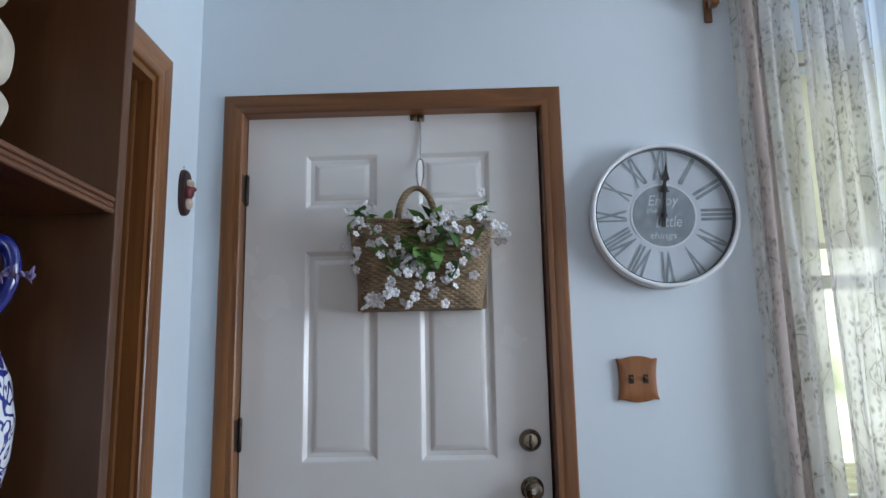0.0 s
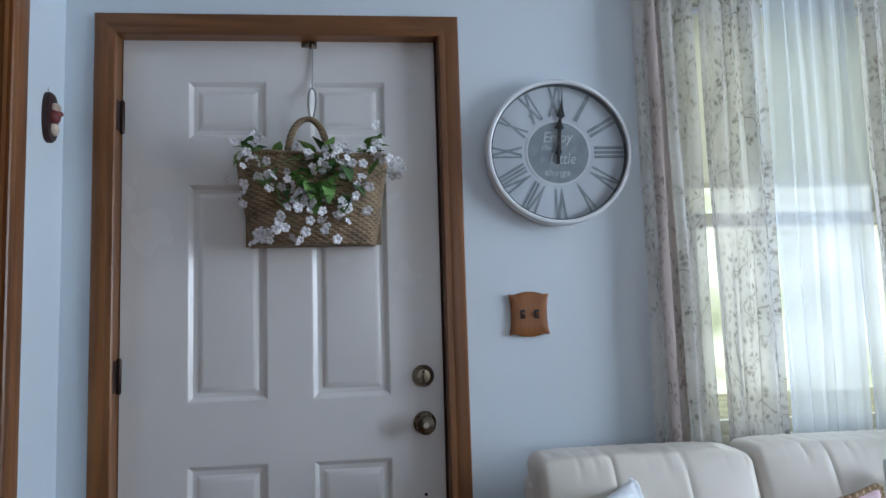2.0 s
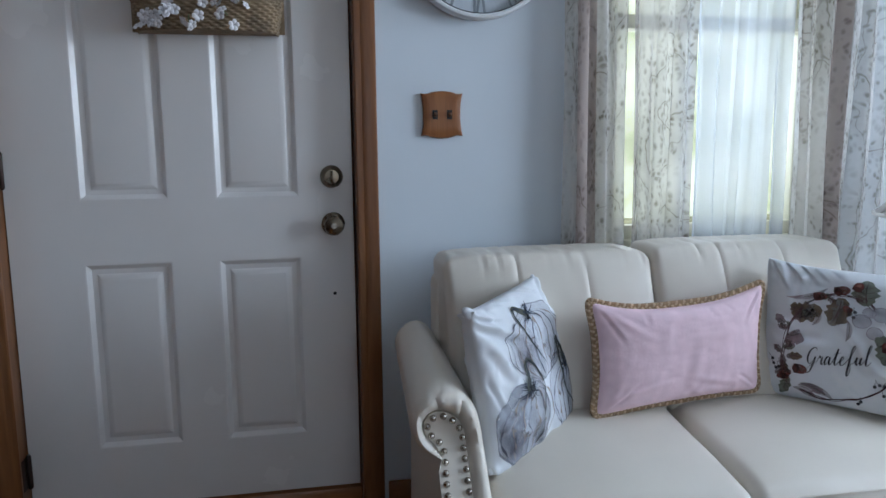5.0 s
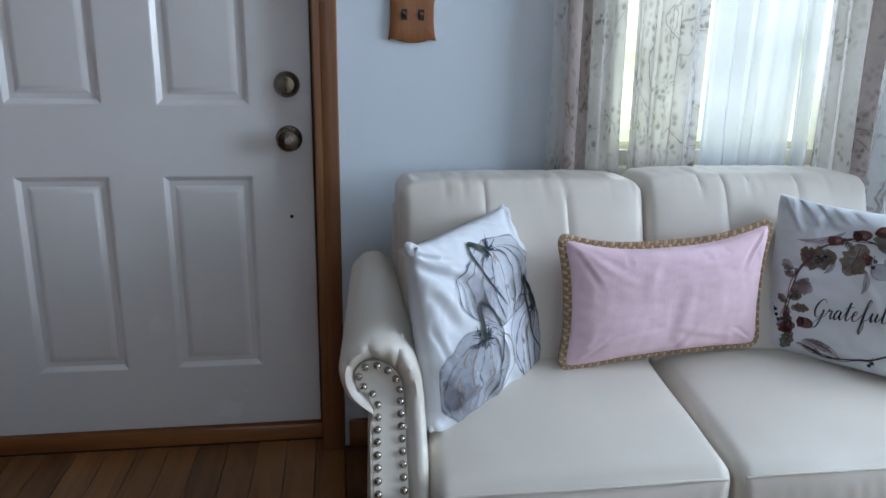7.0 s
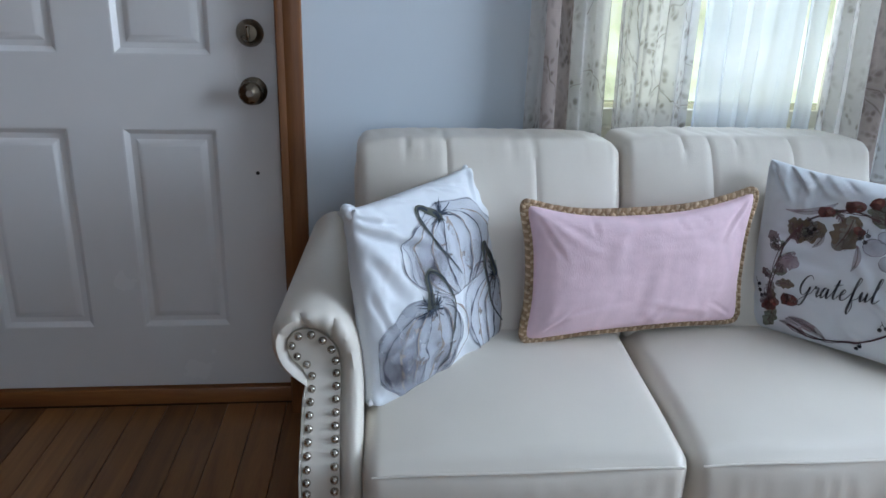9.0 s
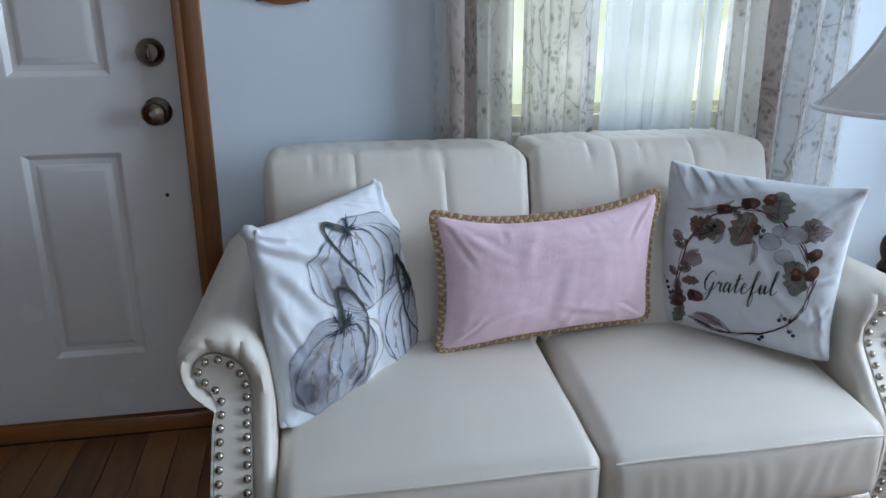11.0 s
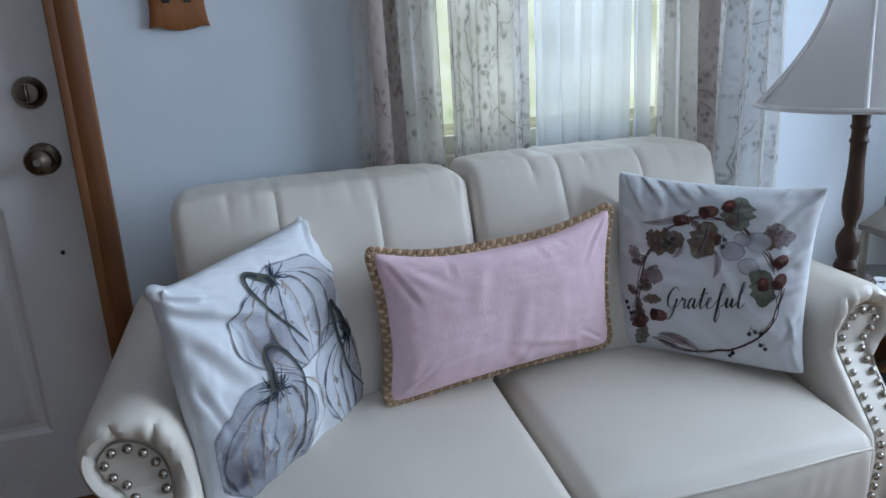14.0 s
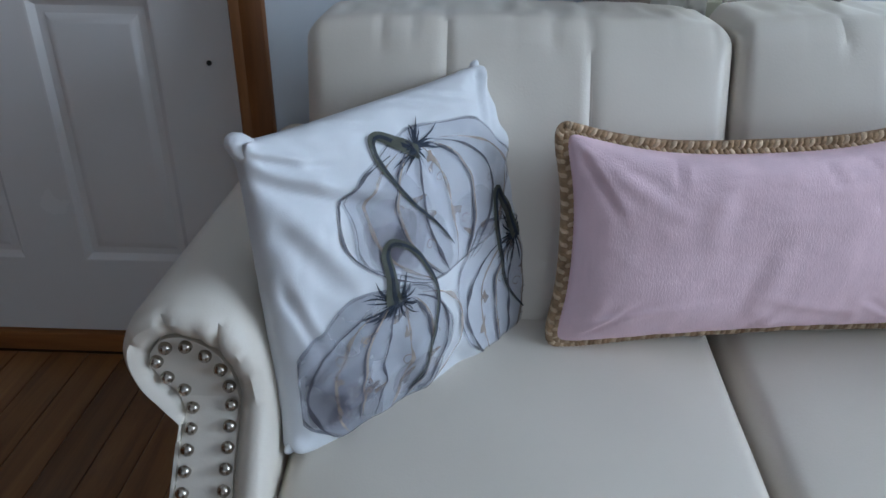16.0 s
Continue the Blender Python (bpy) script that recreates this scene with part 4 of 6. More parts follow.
for (sx, sy), (cx, cy), (rx, ry), wash, ends in (((0.365, 0.385), (0.285, 0.225), (0.275, 0.225), INK_WASH, (0.62, 0.13)), ((0.53, 0.82), (0.585, 0.64), (0.335, 0.245), INK_PALE, (0.66, 0.50)), ((0.87, 0.40), (0.80, 0.245), (0.215, 0.24), INK_PALE, (0.95, 0.20))):
    bm = bmesh.new()
    p1.wash((cx, cy), blot(rx, ry, 7, 0.035), bm)
    part("pumpkin_wash", bm, wash, pump, smooth=180)
    for k, (ox, oy, grow) in enumerate(() if rx < 0.25 else ((-0.52, -0.12, 0.46), (-0.60, -0.22, 0.34), (-0.30, -0.55, 0.40), (-0.66, -0.30, 0.22), (0.45, -0.45, 0.30))):
        tone = bmesh.new()
        p1.wash((cx + ox * rx, cy + oy * ry), blot(rx * grow * 0.8, ry * grow * 1.3, 5, 0.07, 0.3 * k), tone, 0.0020 + 0.0001 * k, 10)
        part("pumpkin_tone", tone, INK_TONE, pump, smooth=180)
    rim_wash, around = bmesh.new(), blot(rx, ry, 7, 0.035)
    ring = [(min(0.96, max(0.03, cx + around(2 * math.pi * i / 90)[0] * 0.97)), min(0.965, max(0.03, cy + around(2 * math.pi * i / 90)[1] * 0.97))) for i in range(91)]
    p1.stroke(ring, lambda t: 0.002 + 0.013 * abs(noise.noise(Vector((t * 17, sx * 9, 0)))), rim_wash, 0.0024)
    part("pumpkin_edge", rim_wash, INK_EDGE, pump, smooth=180)
    lines, warm = bmesh.new(), bmesh.new()
    for k, f in enumerate((-1.0, -0.72, -0.42, -0.12, 0.2, 0.5, 0.78, 1.0)):
        pts = []
        for i in range(27):
            t = i / 26
            x = sx * (1 - t) + cx * t + f * rx * math.sin(math.pi * (0.06 + 0.88 * t)) ** 0.75
            y = sy + (cy - ry - sy) * t + 0.10 * ry * math.sin(math.pi * t) * (abs(f) * 2.2) * (1 - t)
            if 0.02 < x < 0.965 and 0.03 < y < 0.98:
                pts.append((x, y))
        if len(pts) > 3:
            p1.stroke(pts, (lambda t, f=f: (0.0035 + 0.019 * abs(noise.noise(Vector((t * 6, f * 7, sx * 5))))) * min(1, t * 6 + 0.2) * min(1, (1 - t) * 5 + 0.2)), lines if k % 3 != 1 else warm)
            if k in (2, 5):
                p1.stroke([(x + 0.008, y) for x, y in pts], taper(0.008), warm)
    rnd = random.Random(int(sx * 100))
    burst = bmesh.new()
    for k in range(44):
        a = rnd.uniform(0, 2 * math.pi)
        r = rnd.uniform(0.035, 0.085) if k % 3 else rnd.uniform(0.08, 0.14)
        p1.stroke(arc((sx + 0.02 * math.cos(a), sy + 0.012 * math.sin(a)), (min(0.965, sx + r * math.cos(a)), sy + 0.75 * r * math.sin(a)), rnd.uniform(-0.12, 0.12), 6), taper(rnd.uniform(0.003, 0.0075), 1, 0.05), burst)
    tagged(part("stem_shading", burst, INK_DK, pump, smooth=180), kind="stuff")
    for k in range(9):
        x, y = cx + rnd.uniform(-0.75, 0.75) * rx, cy + rnd.uniform(-0.7, 0.6) * ry
        p1.wash((min(0.93, x), max(0.06, y)), blot(rnd.uniform(0.012, 0.03), rnd.uniform(0.006, 0.014), 3, 0.3, rnd.uniform(0, 3)), warm, 0.0019, 2)
    for k in range(5):
        x, y = cx + rnd.uniform(-0.8, 0.8) * rx, cy + rnd.uniform(-0.6, 0.7) * ry
        loop = [(min(0.98, x + 0.02 * math.cos(a * 0.9) * (1 - a / 9)), y + 0.02 * math.sin(a * 0.9) * (1 - a / 9)) for a in [0.6 * j for j in range(12)]]
        p1.stroke(loop, 0.0025, warm)
    part("pumpkin_outline", lines, INK_LINE, pump, smooth=180)
    part("pumpkin_shading", warm, INK_OCH, pump, smooth=180)
    bm = bmesh.new()
    p1.wash((sx, sy), blot(0.032, 0.016, 9, 0.3), bm, 0.0029, 3)
    part("stem_base", bm, INK_DK, pump, smooth=180)
stems = (spline([(0.352, 0.385, 0), (0.352, 0.470, 0), (0.350, 0.545, 0), (0.385, 0.562, 0), (0.462, 0.500, 0), (0.505, 0.360, 0), (0.470, 0.215, 0), (0.390, 0.075, 0)], 7),
         spline([(0.530, 0.800, 0), (0.470, 0.850, 0), (0.415, 0.895, 0), (0.388, 0.865, 0), (0.402, 0.775, 0), (0.468, 0.660, 0), (0.555, 0.560, 0), (0.600, 0.480, 0)], 7),
         spline([(0.880, 0.390, 0), (0.865, 0.490, 0), (0.835, 0.570, 0), (0.810, 0.490, 0), (0.795, 0.350, 0), (0.820, 0.210, 0), (0.900, 0.100, 0)], 7))
for line in stems:
    bm = bmesh.new()
    p1.stroke([(q.x, q.y) for q in line], lambda t: 0.032 * (1 - t) ** 2 + 0.016 * (1 - t) ** 0.5 + 0.002, bm, 0.0033)
    part("stem", bm, INK_GR, pump, "dark olive pumpkin stem", 180)
    bm = bmesh.new()
    p1.stroke([(q.x + 0.004, q.y - 0.004) for q in line], lambda t: 0.012 * (1 - t) + 0.003, bm, 0.0037)
    part("stem_shadow_line", bm, INK_DK, pump, smooth=180)

# pink lumbar cushion with braided trim
p2 = Pillow((0.520, 1.690, 0.725), (1.016, 1.712, 0.747), (1.008, 1.700, 0.455), (0.527, 1.655, 0.434), 0.060, (0.11, 0.10, 0.30, 0.12), 4.2, round_off=0.075, grow=0.008, folds=0.0036, hold=2.6, full=0.42,
            creases=((0.05, 0.90, 0.13, 0.62, 0.018, 0.004), (0.28, 0.97, 0.29, 0.78, 0.012, 0.004), (0.62, 0.97, 0.66, 0.78, 0.010, 0.005), (0.72, 0.97, 0.75, 0.82, 0.010, 0.004), (0.93, 0.93, 0.84, 0.70, 0.014, 0.006),
                     (0.45, 0.96, 0.44, 0.84, 0.009, 0.004), (0.08, 0.10, 0.20, 0.24, 0.014, 0.005), (0.92, 0.10, 0.80, 0.22, 0.014, 0.005)))
pinkc = thing("lumbar_cushion", "pink linen lumbar cushion edged with braided jute", "cushion", "cushions on the sofa")
p2.cover("cover", "", PINK, pinkc)
rim = p2.border()
n = len(rim)
mid = sum(rim, Vector()) / n
dense = []
for i in range(n):
    for k in range(10):
        dense.append(rim[i].lerp(rim[(i + 1) % n], k / 10))
dense = [p + (p - mid).normalized() * 0.006 for p in dense]
for k in range(3):
    dense = [(dense[i - 3] + dense[i] + dense[(i + 3) % len(dense)]) / 3 for i in range(len(dense))]
turns = 84
for m, ph in ((JUTE, 0.0), (JUTEL, math.pi * 2 / 3), (JUTE, math.pi * 4 / 3)):
    pts = []
    for i, p in enumerate(dense):
        d = (dense[(i + 1) % len(dense)] - dense[i - 1]).normalized()
        out = d.cross(p2.nrm).normalized()
        a = 2 * math.pi * turns * i / len(dense) + ph
        pts.append(p + p2.nrm * (0.003 * math.sin(2 * a) + 0.005) + out * (0.0058 * math.sin(a) + 0.001 * noise.noise(p * 60)))
    part("braid_strand", tube(pts, 0.0037, 6, wrap=True), m, pinkc, "plaited jute strand", 180)
tape = bmesh.new()
rings = []
for i, p in enumerate(dense[::2]):
    d = (dense[(2 * i + 2) % len(dense)] - dense[(2 * i - 2) % len(dense)]).normalized()
    out = d.cross(p2.nrm).normalized()
    rings.append([p + out * a + p2.nrm * b for a, b in ((-0.008, -0.003), (0.014, -0.003), (0.014, 0.003), (-0.008, 0.003))])
part("tape", loft(rings, tape, wrap=True), JUTE, pinkc, "flat jute tape")

# white cushion printed with an autumn wreath and a word
p3 = Pillow((1.066, 1.768, 0.797), (1.362, 1.523, 0.776), (1.305, 1.487, 0.425), (1.050, 1.735, 0.440), 0.052, (0.04, 0.12, 0.11, 0.02), 7.7, round_off=0.05, grow=0.03, folds=0.009, hold=3.6, full=0.5, ears=(0.004, 0.005, 0.003, 0.004),
            creases=((0.05, 0.96, 0.15, 0.76, 0.014, 0.008), (0.13, 0.99, 0.24, 0.82, 0.013, 0.008), (0.21, 0.99, 0.33, 0.84, 0.012, 0.007), (0.30, 0.99, 0.39, 0.87, 0.012, 0.006), (0.40, 0.99, 0.47, 0.90, 0.010, 0.005), (0.96, 0.95, 0.78, 0.78, 0.022, 0.009),
                     (0.98, 0.70, 0.84, 0.62, 0.016, 0.007), (0.98, 0.50, 0.86, 0.46, 0.016, 0.006), (0.97, 0.30, 0.86, 0.16, 0.020, 0.008), (0.88, 0.30, 0.95, 0.16, 0.018, 0.006), (0.80, 0.99, 0.74, 0.91, 0.010, 0.005)))
wreath = thing("grateful_cushion", "white square cushion printed with an autumn wreath and lettering", "cushion", "cushions on the sofa")
p3.cover("cover", "", COTTON, wreath)
TWIG, LEAF_G, LEAF_O = ink("twig_ink", (0.10, 0.055, 0.06), 0.95, 50), ink("sage_leaf_ink", (0.19, 0.215, 0.17), 0.85, 30), ink("olive_leaf_ink", (0.17, 0.13, 0.085), 0.9, 30)
ACORN, CAP, MAUVE, COTB, BERRY = ink("acorn_ink", (0.15, 0.05, 0.045), 0.95, 40), ink("acorn_cap_ink", (0.09, 0.035, 0.03), 0.95, 40), ink("mauve_feather_ink", (0.36, 0.27, 0.29), 0.55, 30), ink("cotton_boll_ink", (0.55, 0.55, 0.6), 0.8, 20), ink("berry_ink", (0.03, 0.03, 0.04), 0.95, 40)
TONE, SHINE = ink("leaf_tone_ink", (0.26, 0.20, 0.15), 0.4, 40), ink("acorn_shine_ink", (0.42, 0.20, 0.15), 0.6, 40)
LOWER = spline([(0.843, 0.457, 0), (0.833, 0.354, 0), (0.8, 0.258, 0), (0.738, 0.174, 0), (0.635, 0.103, 0), (0.503, 0.055, 0), (0.366, 0.047, 0), (0.261, 0.086, 0)], 8)
UPPER = spline([(0.173, 0.161, 0), (0.133, 0.267, 0), (0.145, 0.415, 0), (0.179, 0.545, 0), (0.229, 0.64, 0), (0.293, 0.72, 0), (0.401, 0.782, 0), (0.509, 0.794, 0), (0.602, 0.765, 0), (0.668, 0.711, 0), (0.757, 0.617, 0), (0.805, 0.538, 0)], 6)
rnd = random.Random(5)
for name, line, strands in (("vine", LOWER, ((0.0, 0.013, 0.0), (0.010, 0.008, 1.2), (-0.009, 0.006, 2.6))), ("vine", UPPER, ((0.0, 0.012, 0.4), (0.010, 0.008, 1.9), (-0.010, 0.006, 3.0)))):
    bm = bmesh.new()
    for off, w, ph in strands:
        p3.stroke([(q.x + 0.006 * math.sin(i * 0.55 + ph) + off, q.y + 0.006 * math.cos(i * 0.48 + ph) + off * 0.6) for i, q in enumerate(line)], lambda t, w=w: w * (0.55 + 0.9 * abs(noise.noise(Vector((t * 9, w * 900, 0))))), bm)
    part(name, bm, TWIG, wreath, smooth=180)


def oak_leaf(base, tip, wide, m, lift):
    """A round-lobed leaf with a pale half, a midrib and side veins."""
    wide *= 1.15
    line = arc(base, tip, 0.07, 30)
    def lobes(t):
        return wide * math.sin(math.pi * min(1, 0.06 + 0.92 * t ** 1.15)) ** 0.7 * (0.86 + 0.14 * math.cos(2 * math.pi * 3.4 * (t - 0.12)))
    b = bmesh.new()
    p3.stroke(line, lobes, b, lift)
    lf_ = part("leaf", b, m, wreath, smooth=180)
    d = Vector((tip[0] - base[0], tip[1] - base[1], 0))
    s = Vector((-d.y, d.x, 0)).normalized()
    half = bmesh.new()
    p3.stroke([(x + s.x * wide * 0.2, y + s.y * wide * 0.2) for x, y in line[3:-3]], lambda t: 0.4 * lobes(0.1 + 0.8 * t), half, lift + 0.0003)
    part("leaf_shade", half, TONE, lf_, smooth=180)
    v = bmesh.new()
    p3.stroke(line, taper(0.0055), v, lift + 0.0006)
    for k in range(3):
        c = line[8 + 6 * k]
        for h in (-1, 1):
            p3.stroke(arc(c, (c[0] + d.x * 0.16 + h * s.x * wide * 0.34, c[1] + d.y * 0.16 + h * s.y * wide * 0.34), 0.08 * h, 6), taper(0.0032), v, lift + 0.0006)
    part("leaf_vein", v, TWIG, lf_, smooth=180)


for k, a in enumerate((((0.357, 0.678), (0.177, 0.622), 0.135, LEAF_O), ((0.47, 0.771), (0.414, 0.574), 0.14, LEAF_O), ((0.614, 0.737), (0.615, 0.929), 0.15, LEAF_G), ((0.731, 0.544), (0.75, 0.356), 0.13, LEAF_G), ((0.796, 0.497), (0.675, 0.531), 0.085, LEAF_G), ((0.729, 0.666), (0.887, 0.729), 0.1, MAUVE), ((0.731, 0.707), (0.824, 0.778), 0.08, MAUVE), ((0.16, 0.446), (0.268, 0.435), 0.085, MAUVE), ((0.177, 0.378), (0.237, 0.508), 0.06, MAUVE), ((0.163, 0.303), (0.265, 0.321), 0.055, LEAF_O), ((0.142, 0.539), (0.078, 0.59), 0.06, MAUVE), ((0.173, 0.169), (0.132, 0.03), 0.075, LEAF_G), ((0.139, 0.335), (0.074, 0.373), 0.05, MAUVE), ((0.195, 0.212), (0.102, 0.147), 0.06, ACORN))):
    oak_leaf(*a, 0.0022 + 0.0001 * (k % 5))
for k in range(16):
    q = UPPER[4 + 2 * k if k < 12 else rnd.randrange(30, 60)]
    an = rnd.uniform(0, 2 * math.pi)
    oak_leaf((q.x, q.y), (min(0.95, max(0.05, q.x + 0.075 * math.cos(an))), q.y + 0.085 * math.sin(an)), rnd.uniform(0.035, 0.06), (MAUVE, LEAF_O, MAUVE, LEAF_G)[k % 4], 0.0021 + 0.0001 * (k % 4))
for base, tip, wide in (((0.385, 0.829), (0.144, 0.729), 0.035), ((0.512, 0.62), (0.512, 0.477), 0.032), ((0.247, 0.116), (0.469, 0.048), 0.055), ((0.217, 0.09), (0.372, 0.035), 0.045), ((0.352, 0.649), (0.311, 0.553), 0.03), ((0.261, 0.131), (0.422, 0.073), 0.04)):
    b = bmesh.new()
    p3.stroke(arc(base, tip, 0.12), lambda t, wide=wide: wide * math.sin(math.pi * min(1, t * 0.95 + 0.04)) + 0.002, b, 0.002)
    fe = part("feather", b, MAUVE, wreath, smooth=180)
    b = bmesh.new()
    p3.stroke(arc(base, tip, 0.12), taper(0.003), b, 0.0025)
    part("feather_quill", b, TWIG, fe, smooth=180)
for x, y, r in ((0.592, 0.627, 0.056), (0.672, 0.558, 0.05), (0.705, 0.687, 0.06), (0.63, 0.69, 0.04)):
    b = bmesh.new()
    p3.wash((x, y), blot(r, r * 0.86, 3, 0.05), b, 0.0029, 4)
    bo = part("cotton_boll", b, COTB, wreath, smooth=180)
    b = bmesh.new()
    p3.stroke([(x + r * 0.96 * math.cos(i * 0.3), y + r * 0.82 * math.sin(i * 0.3)) for i in range(22)], lambda t: 0.001 + 0.005 * abs(noise.noise(Vector((t * 8, x * 30, 0)))), b, 0.0034)
    part("boll_outline", b, TWIG, bo, smooth=180)
for x, y, r, turn in ((0.345, 0.764, 0.04, 15), (0.469, 0.828, 0.047, 20), (0.557, 0.873, 0.038, 70), (0.826, 0.596, 0.042, 40), (0.831, 0.496, 0.044, 60), (0.748, 0.475, 0.036, 100), (0.253, 0.234, 0.046, 0), (0.157, 0.185, 0.04, 80), (0.507, 0.696, 0.028, 150)):
    ca, sa = math.cos(radians(turn)), math.sin(radians(turn))
    b = bmesh.new()
    p3.wash((x, y), blot(r, r * 0.74, turn=radians(turn)), b, 0.0036, 4)
    ac = part("acorn", b, ACORN, wreath, smooth=180)
    b = bmesh.new()
    p3.wash((x + 0.25 * r * ca, y + 0.25 * r * sa), blot(r * 0.42, r * 0.3, turn=radians(turn)), b, 0.0039, 3)
    part("acorn_shine", b, SHINE, ac, smooth=180)
    b = bmesh.new()
    p3.wash((x - 0.55 * r * ca, y - 0.55 * r * sa), blot(r * 0.5, r * 0.78, 6, 0.06, radians(turn)), b, 0.0041, 3)
    part("acorn_cap", b, CAP, ac, smooth=180)
for x, y in ((0.265, 0.61), (0.291, 0.627), (0.306, 0.654), (0.27, 0.642), (0.518, 0.659), (0.544, 0.645), (0.551, 0.681), (0.076, 0.237), (0.093, 0.21), (0.067, 0.272), (0.113, 0.222), (0.706, 0.202), (0.735, 0.217), (0.762, 0.214), (0.791, 0.129), (0.767, 0.148), (0.62, 0.058), (0.633, 0.078)):
    b = bmesh.new()
    p3.wash((x, y), blot(0.0115, 0.0115), b, 0.003, 2)
    p3.stroke(arc((x, y), (x + rnd.uniform(-0.03, 0.03), y + 0.035), 0.1, 6), 0.003, b, 0.0028)
    part("berry", b, BERRY, wreath, smooth=180)


def lettering(text, size, shear, width, place, material, parent, name="lettering", bold=0.0):
    """Built-in font letters, each corner set down by place(x, y); width: the length of the line."""
    cu = bpy.data.curves.new("letters", "FONT")
    cu.body, cu.size, cu.shear, cu.align_x, cu.align_y, cu.resolution_u, cu.offset = text, size, shear, "CENTER", "CENTER", 3, bold
    ob = new("letters", cu)
    dg = bpy.context.evaluated_depsgraph_get()
    me = bpy.data.meshes.new_from_object(ob.evaluated_get(dg))
    bpy.data.objects.remove(ob)
    bm = bmesh.new()
    bm.from_mesh(me)
    bpy.data.meshes.remove(me)
    xs = [v.co.x for v in bm.verts]
    k = width / (max(xs) - min(xs))
    for v in bm.verts:
        v.co = place(v.co.x * k, v.co.y)
    return part(name, bm, material, parent, smooth=0)


# flowing brush script, one pen line a letter, in shares of the small letters' height
SCRIPT = (
    (0.0, [(1.75, 1.75), (1.35, 2.15), (0.7, 1.8), (0.35, 1.0), (0.6, 0.25), (1.1, 0.2), (1.5, 0.75), (1.6, 1.0), (1.45, 0.2), (1.1, -0.75), (0.55, -0.95), (0.4, -0.6), (1.0, -0.1), (1.9, 0.35)]),
    (1.9, [(0.0, 0.35), (0.35, 0.95), (0.45, 1.1), (0.5, 0.85), (0.85, 0.95), (0.8, 0.4), (0.95, 0.05), (1.3, 0.35)]),
    (3.2, [(0.75, 0.9), (0.35, 1.0), (0.05, 0.5), (0.2, 0.02), (0.55, 0.3), (0.8, 0.95), (0.75, 0.4), (0.9, 0.0), (1.3, 0.4)]),
    (4.5, [(0.0, 0.4), (0.4, 1.3), (0.55, 1.95), (0.4, 1.0), (0.35, 0.3), (0.55, 0.0), (1.0, 0.4)]),
    (4.5, [(0.0, 1.3), (0.5, 1.36), (1.1, 1.5)]),
    (5.5, [(0.0, 0.4), (0.5, 0.6), (0.7, 0.9), (0.45, 1.02), (0.2, 0.55), (0.4, 0.02), (0.85, 0.1), (1.2, 0.45)]),
    (6.7, [(0.0, 0.45), (0.6, 1.2), (0.95, 2.1), (0.7, 2.3), (0.5, 1.5), (0.45, 0.2), (0.4, -0.9), (0.6, -1.25), (0.85, -0.6), (0.7, 0.1), (1.2, 0.3)]),
    (7.9, [(0.0, 0.3), (0.3, 0.98), (0.3, 0.4), (0.45, 0.03), (0.8, 0.35), (1.0, 0.98), (0.95, 0.4), (1.1, 0.02), (1.5, 0.4)]),
    (9.4, [(0.0, 0.4), (0.55, 1.4), (0.75, 2.2), (0.5, 2.3), (0.35, 1.4), (0.35, 0.4), (0.55, 0.0), (1.2, 0.4)]))
word = bmesh.new()
for left, pen in SCRIPT:
    line = spline([(left + x, y, 0) for x, y in pen], 7)
    drop = []
    for i in range(len(line)):
        d = line[min(i + 1, len(line) - 1)] - line[max(i - 1, 0)]
        drop.append(0.0038 + 0.0075 * max(0.0, -d.normalized().y))
    drop = [sum(drop[max(0, i - 3):i + 4]) / len(drop[max(0, i - 3):i + 4]) for i in range(len(drop))]
    pts = [(0.280 + 0.0366 * (q.x + 0.18 * q.y), 0.271 + 0.060 * q.y + 0.0064 * q.x) for q in line]
    p3.stroke(pts, lambda t, drop=drop: drop[round(t * (len(drop) - 1))], word, 0.0026)
part("lettering", word, BERRY, wreath, "black brush lettering", 180)


# ---- wall clock ----
CX, CZ, CR = 0.3575, 1.667, 0.2215
clock = thing("wall_clock", "large round white wall clock with grey Roman numerals", "clock")


def clock_at(a, r, y):
    """A place on the clock: degrees clockwise from twelve, radius, y."""
    return Vector((CX + r * math.sin(radians(a)), y, CZ + r * math.cos(radians(a))))


RIM = mat("whitewashed_metal", (0.72, 0.74, 0.76), 0.4, var=0.05, scale=20, bump=0.05)
rings = []
for i in range(72):
    a = i * 5
    rings.append([clock_at(a, r, y) for r, y in ((CR - 0.014, 2.1335), (CR - 0.002, 2.1335), (CR, 2.126), (CR, 2.090), (CR - 0.003, 2.0855), (CR - 0.009, 2.0845), (CR - 0.013, 2.087), (CR - 0.014, 2.092))])
part("rim", loft(rings, wrap=True), RIM, clock, "white rounded rim")
part("rim_lining", loft([[clock_at(i * 5, r, y) for r, y in ((CR - 0.0165, 2.117), (CR - 0.0145, 2.117), (CR - 0.0145, 2.090), (CR - 0.0165, 2.090))] for i in range(72)], wrap=True), mat("charcoal_lining", (0.06, 0.065, 0.07), 0.5, var=0.2), clock, "charcoal inside of the rim")
DIAL = mat("limed_dial", (0.60, 0.64, 0.68), 0.7, var=0.12, scale=9, bump=0.05, stretch=(1, 1, 0.12))
GREY = mat("grey_numeral", (0.27, 0.305, 0.33), 0.7, var=0.22, scale=40, bump=0.0)
part("dial", lathe(((0, 0), (CR - 0.016, 0), (CR - 0.016, 0.006), (0, 0.006)), (CX, 2.118, CZ), 72, turn=FACE), DIAL, clock, "limed wood dial")
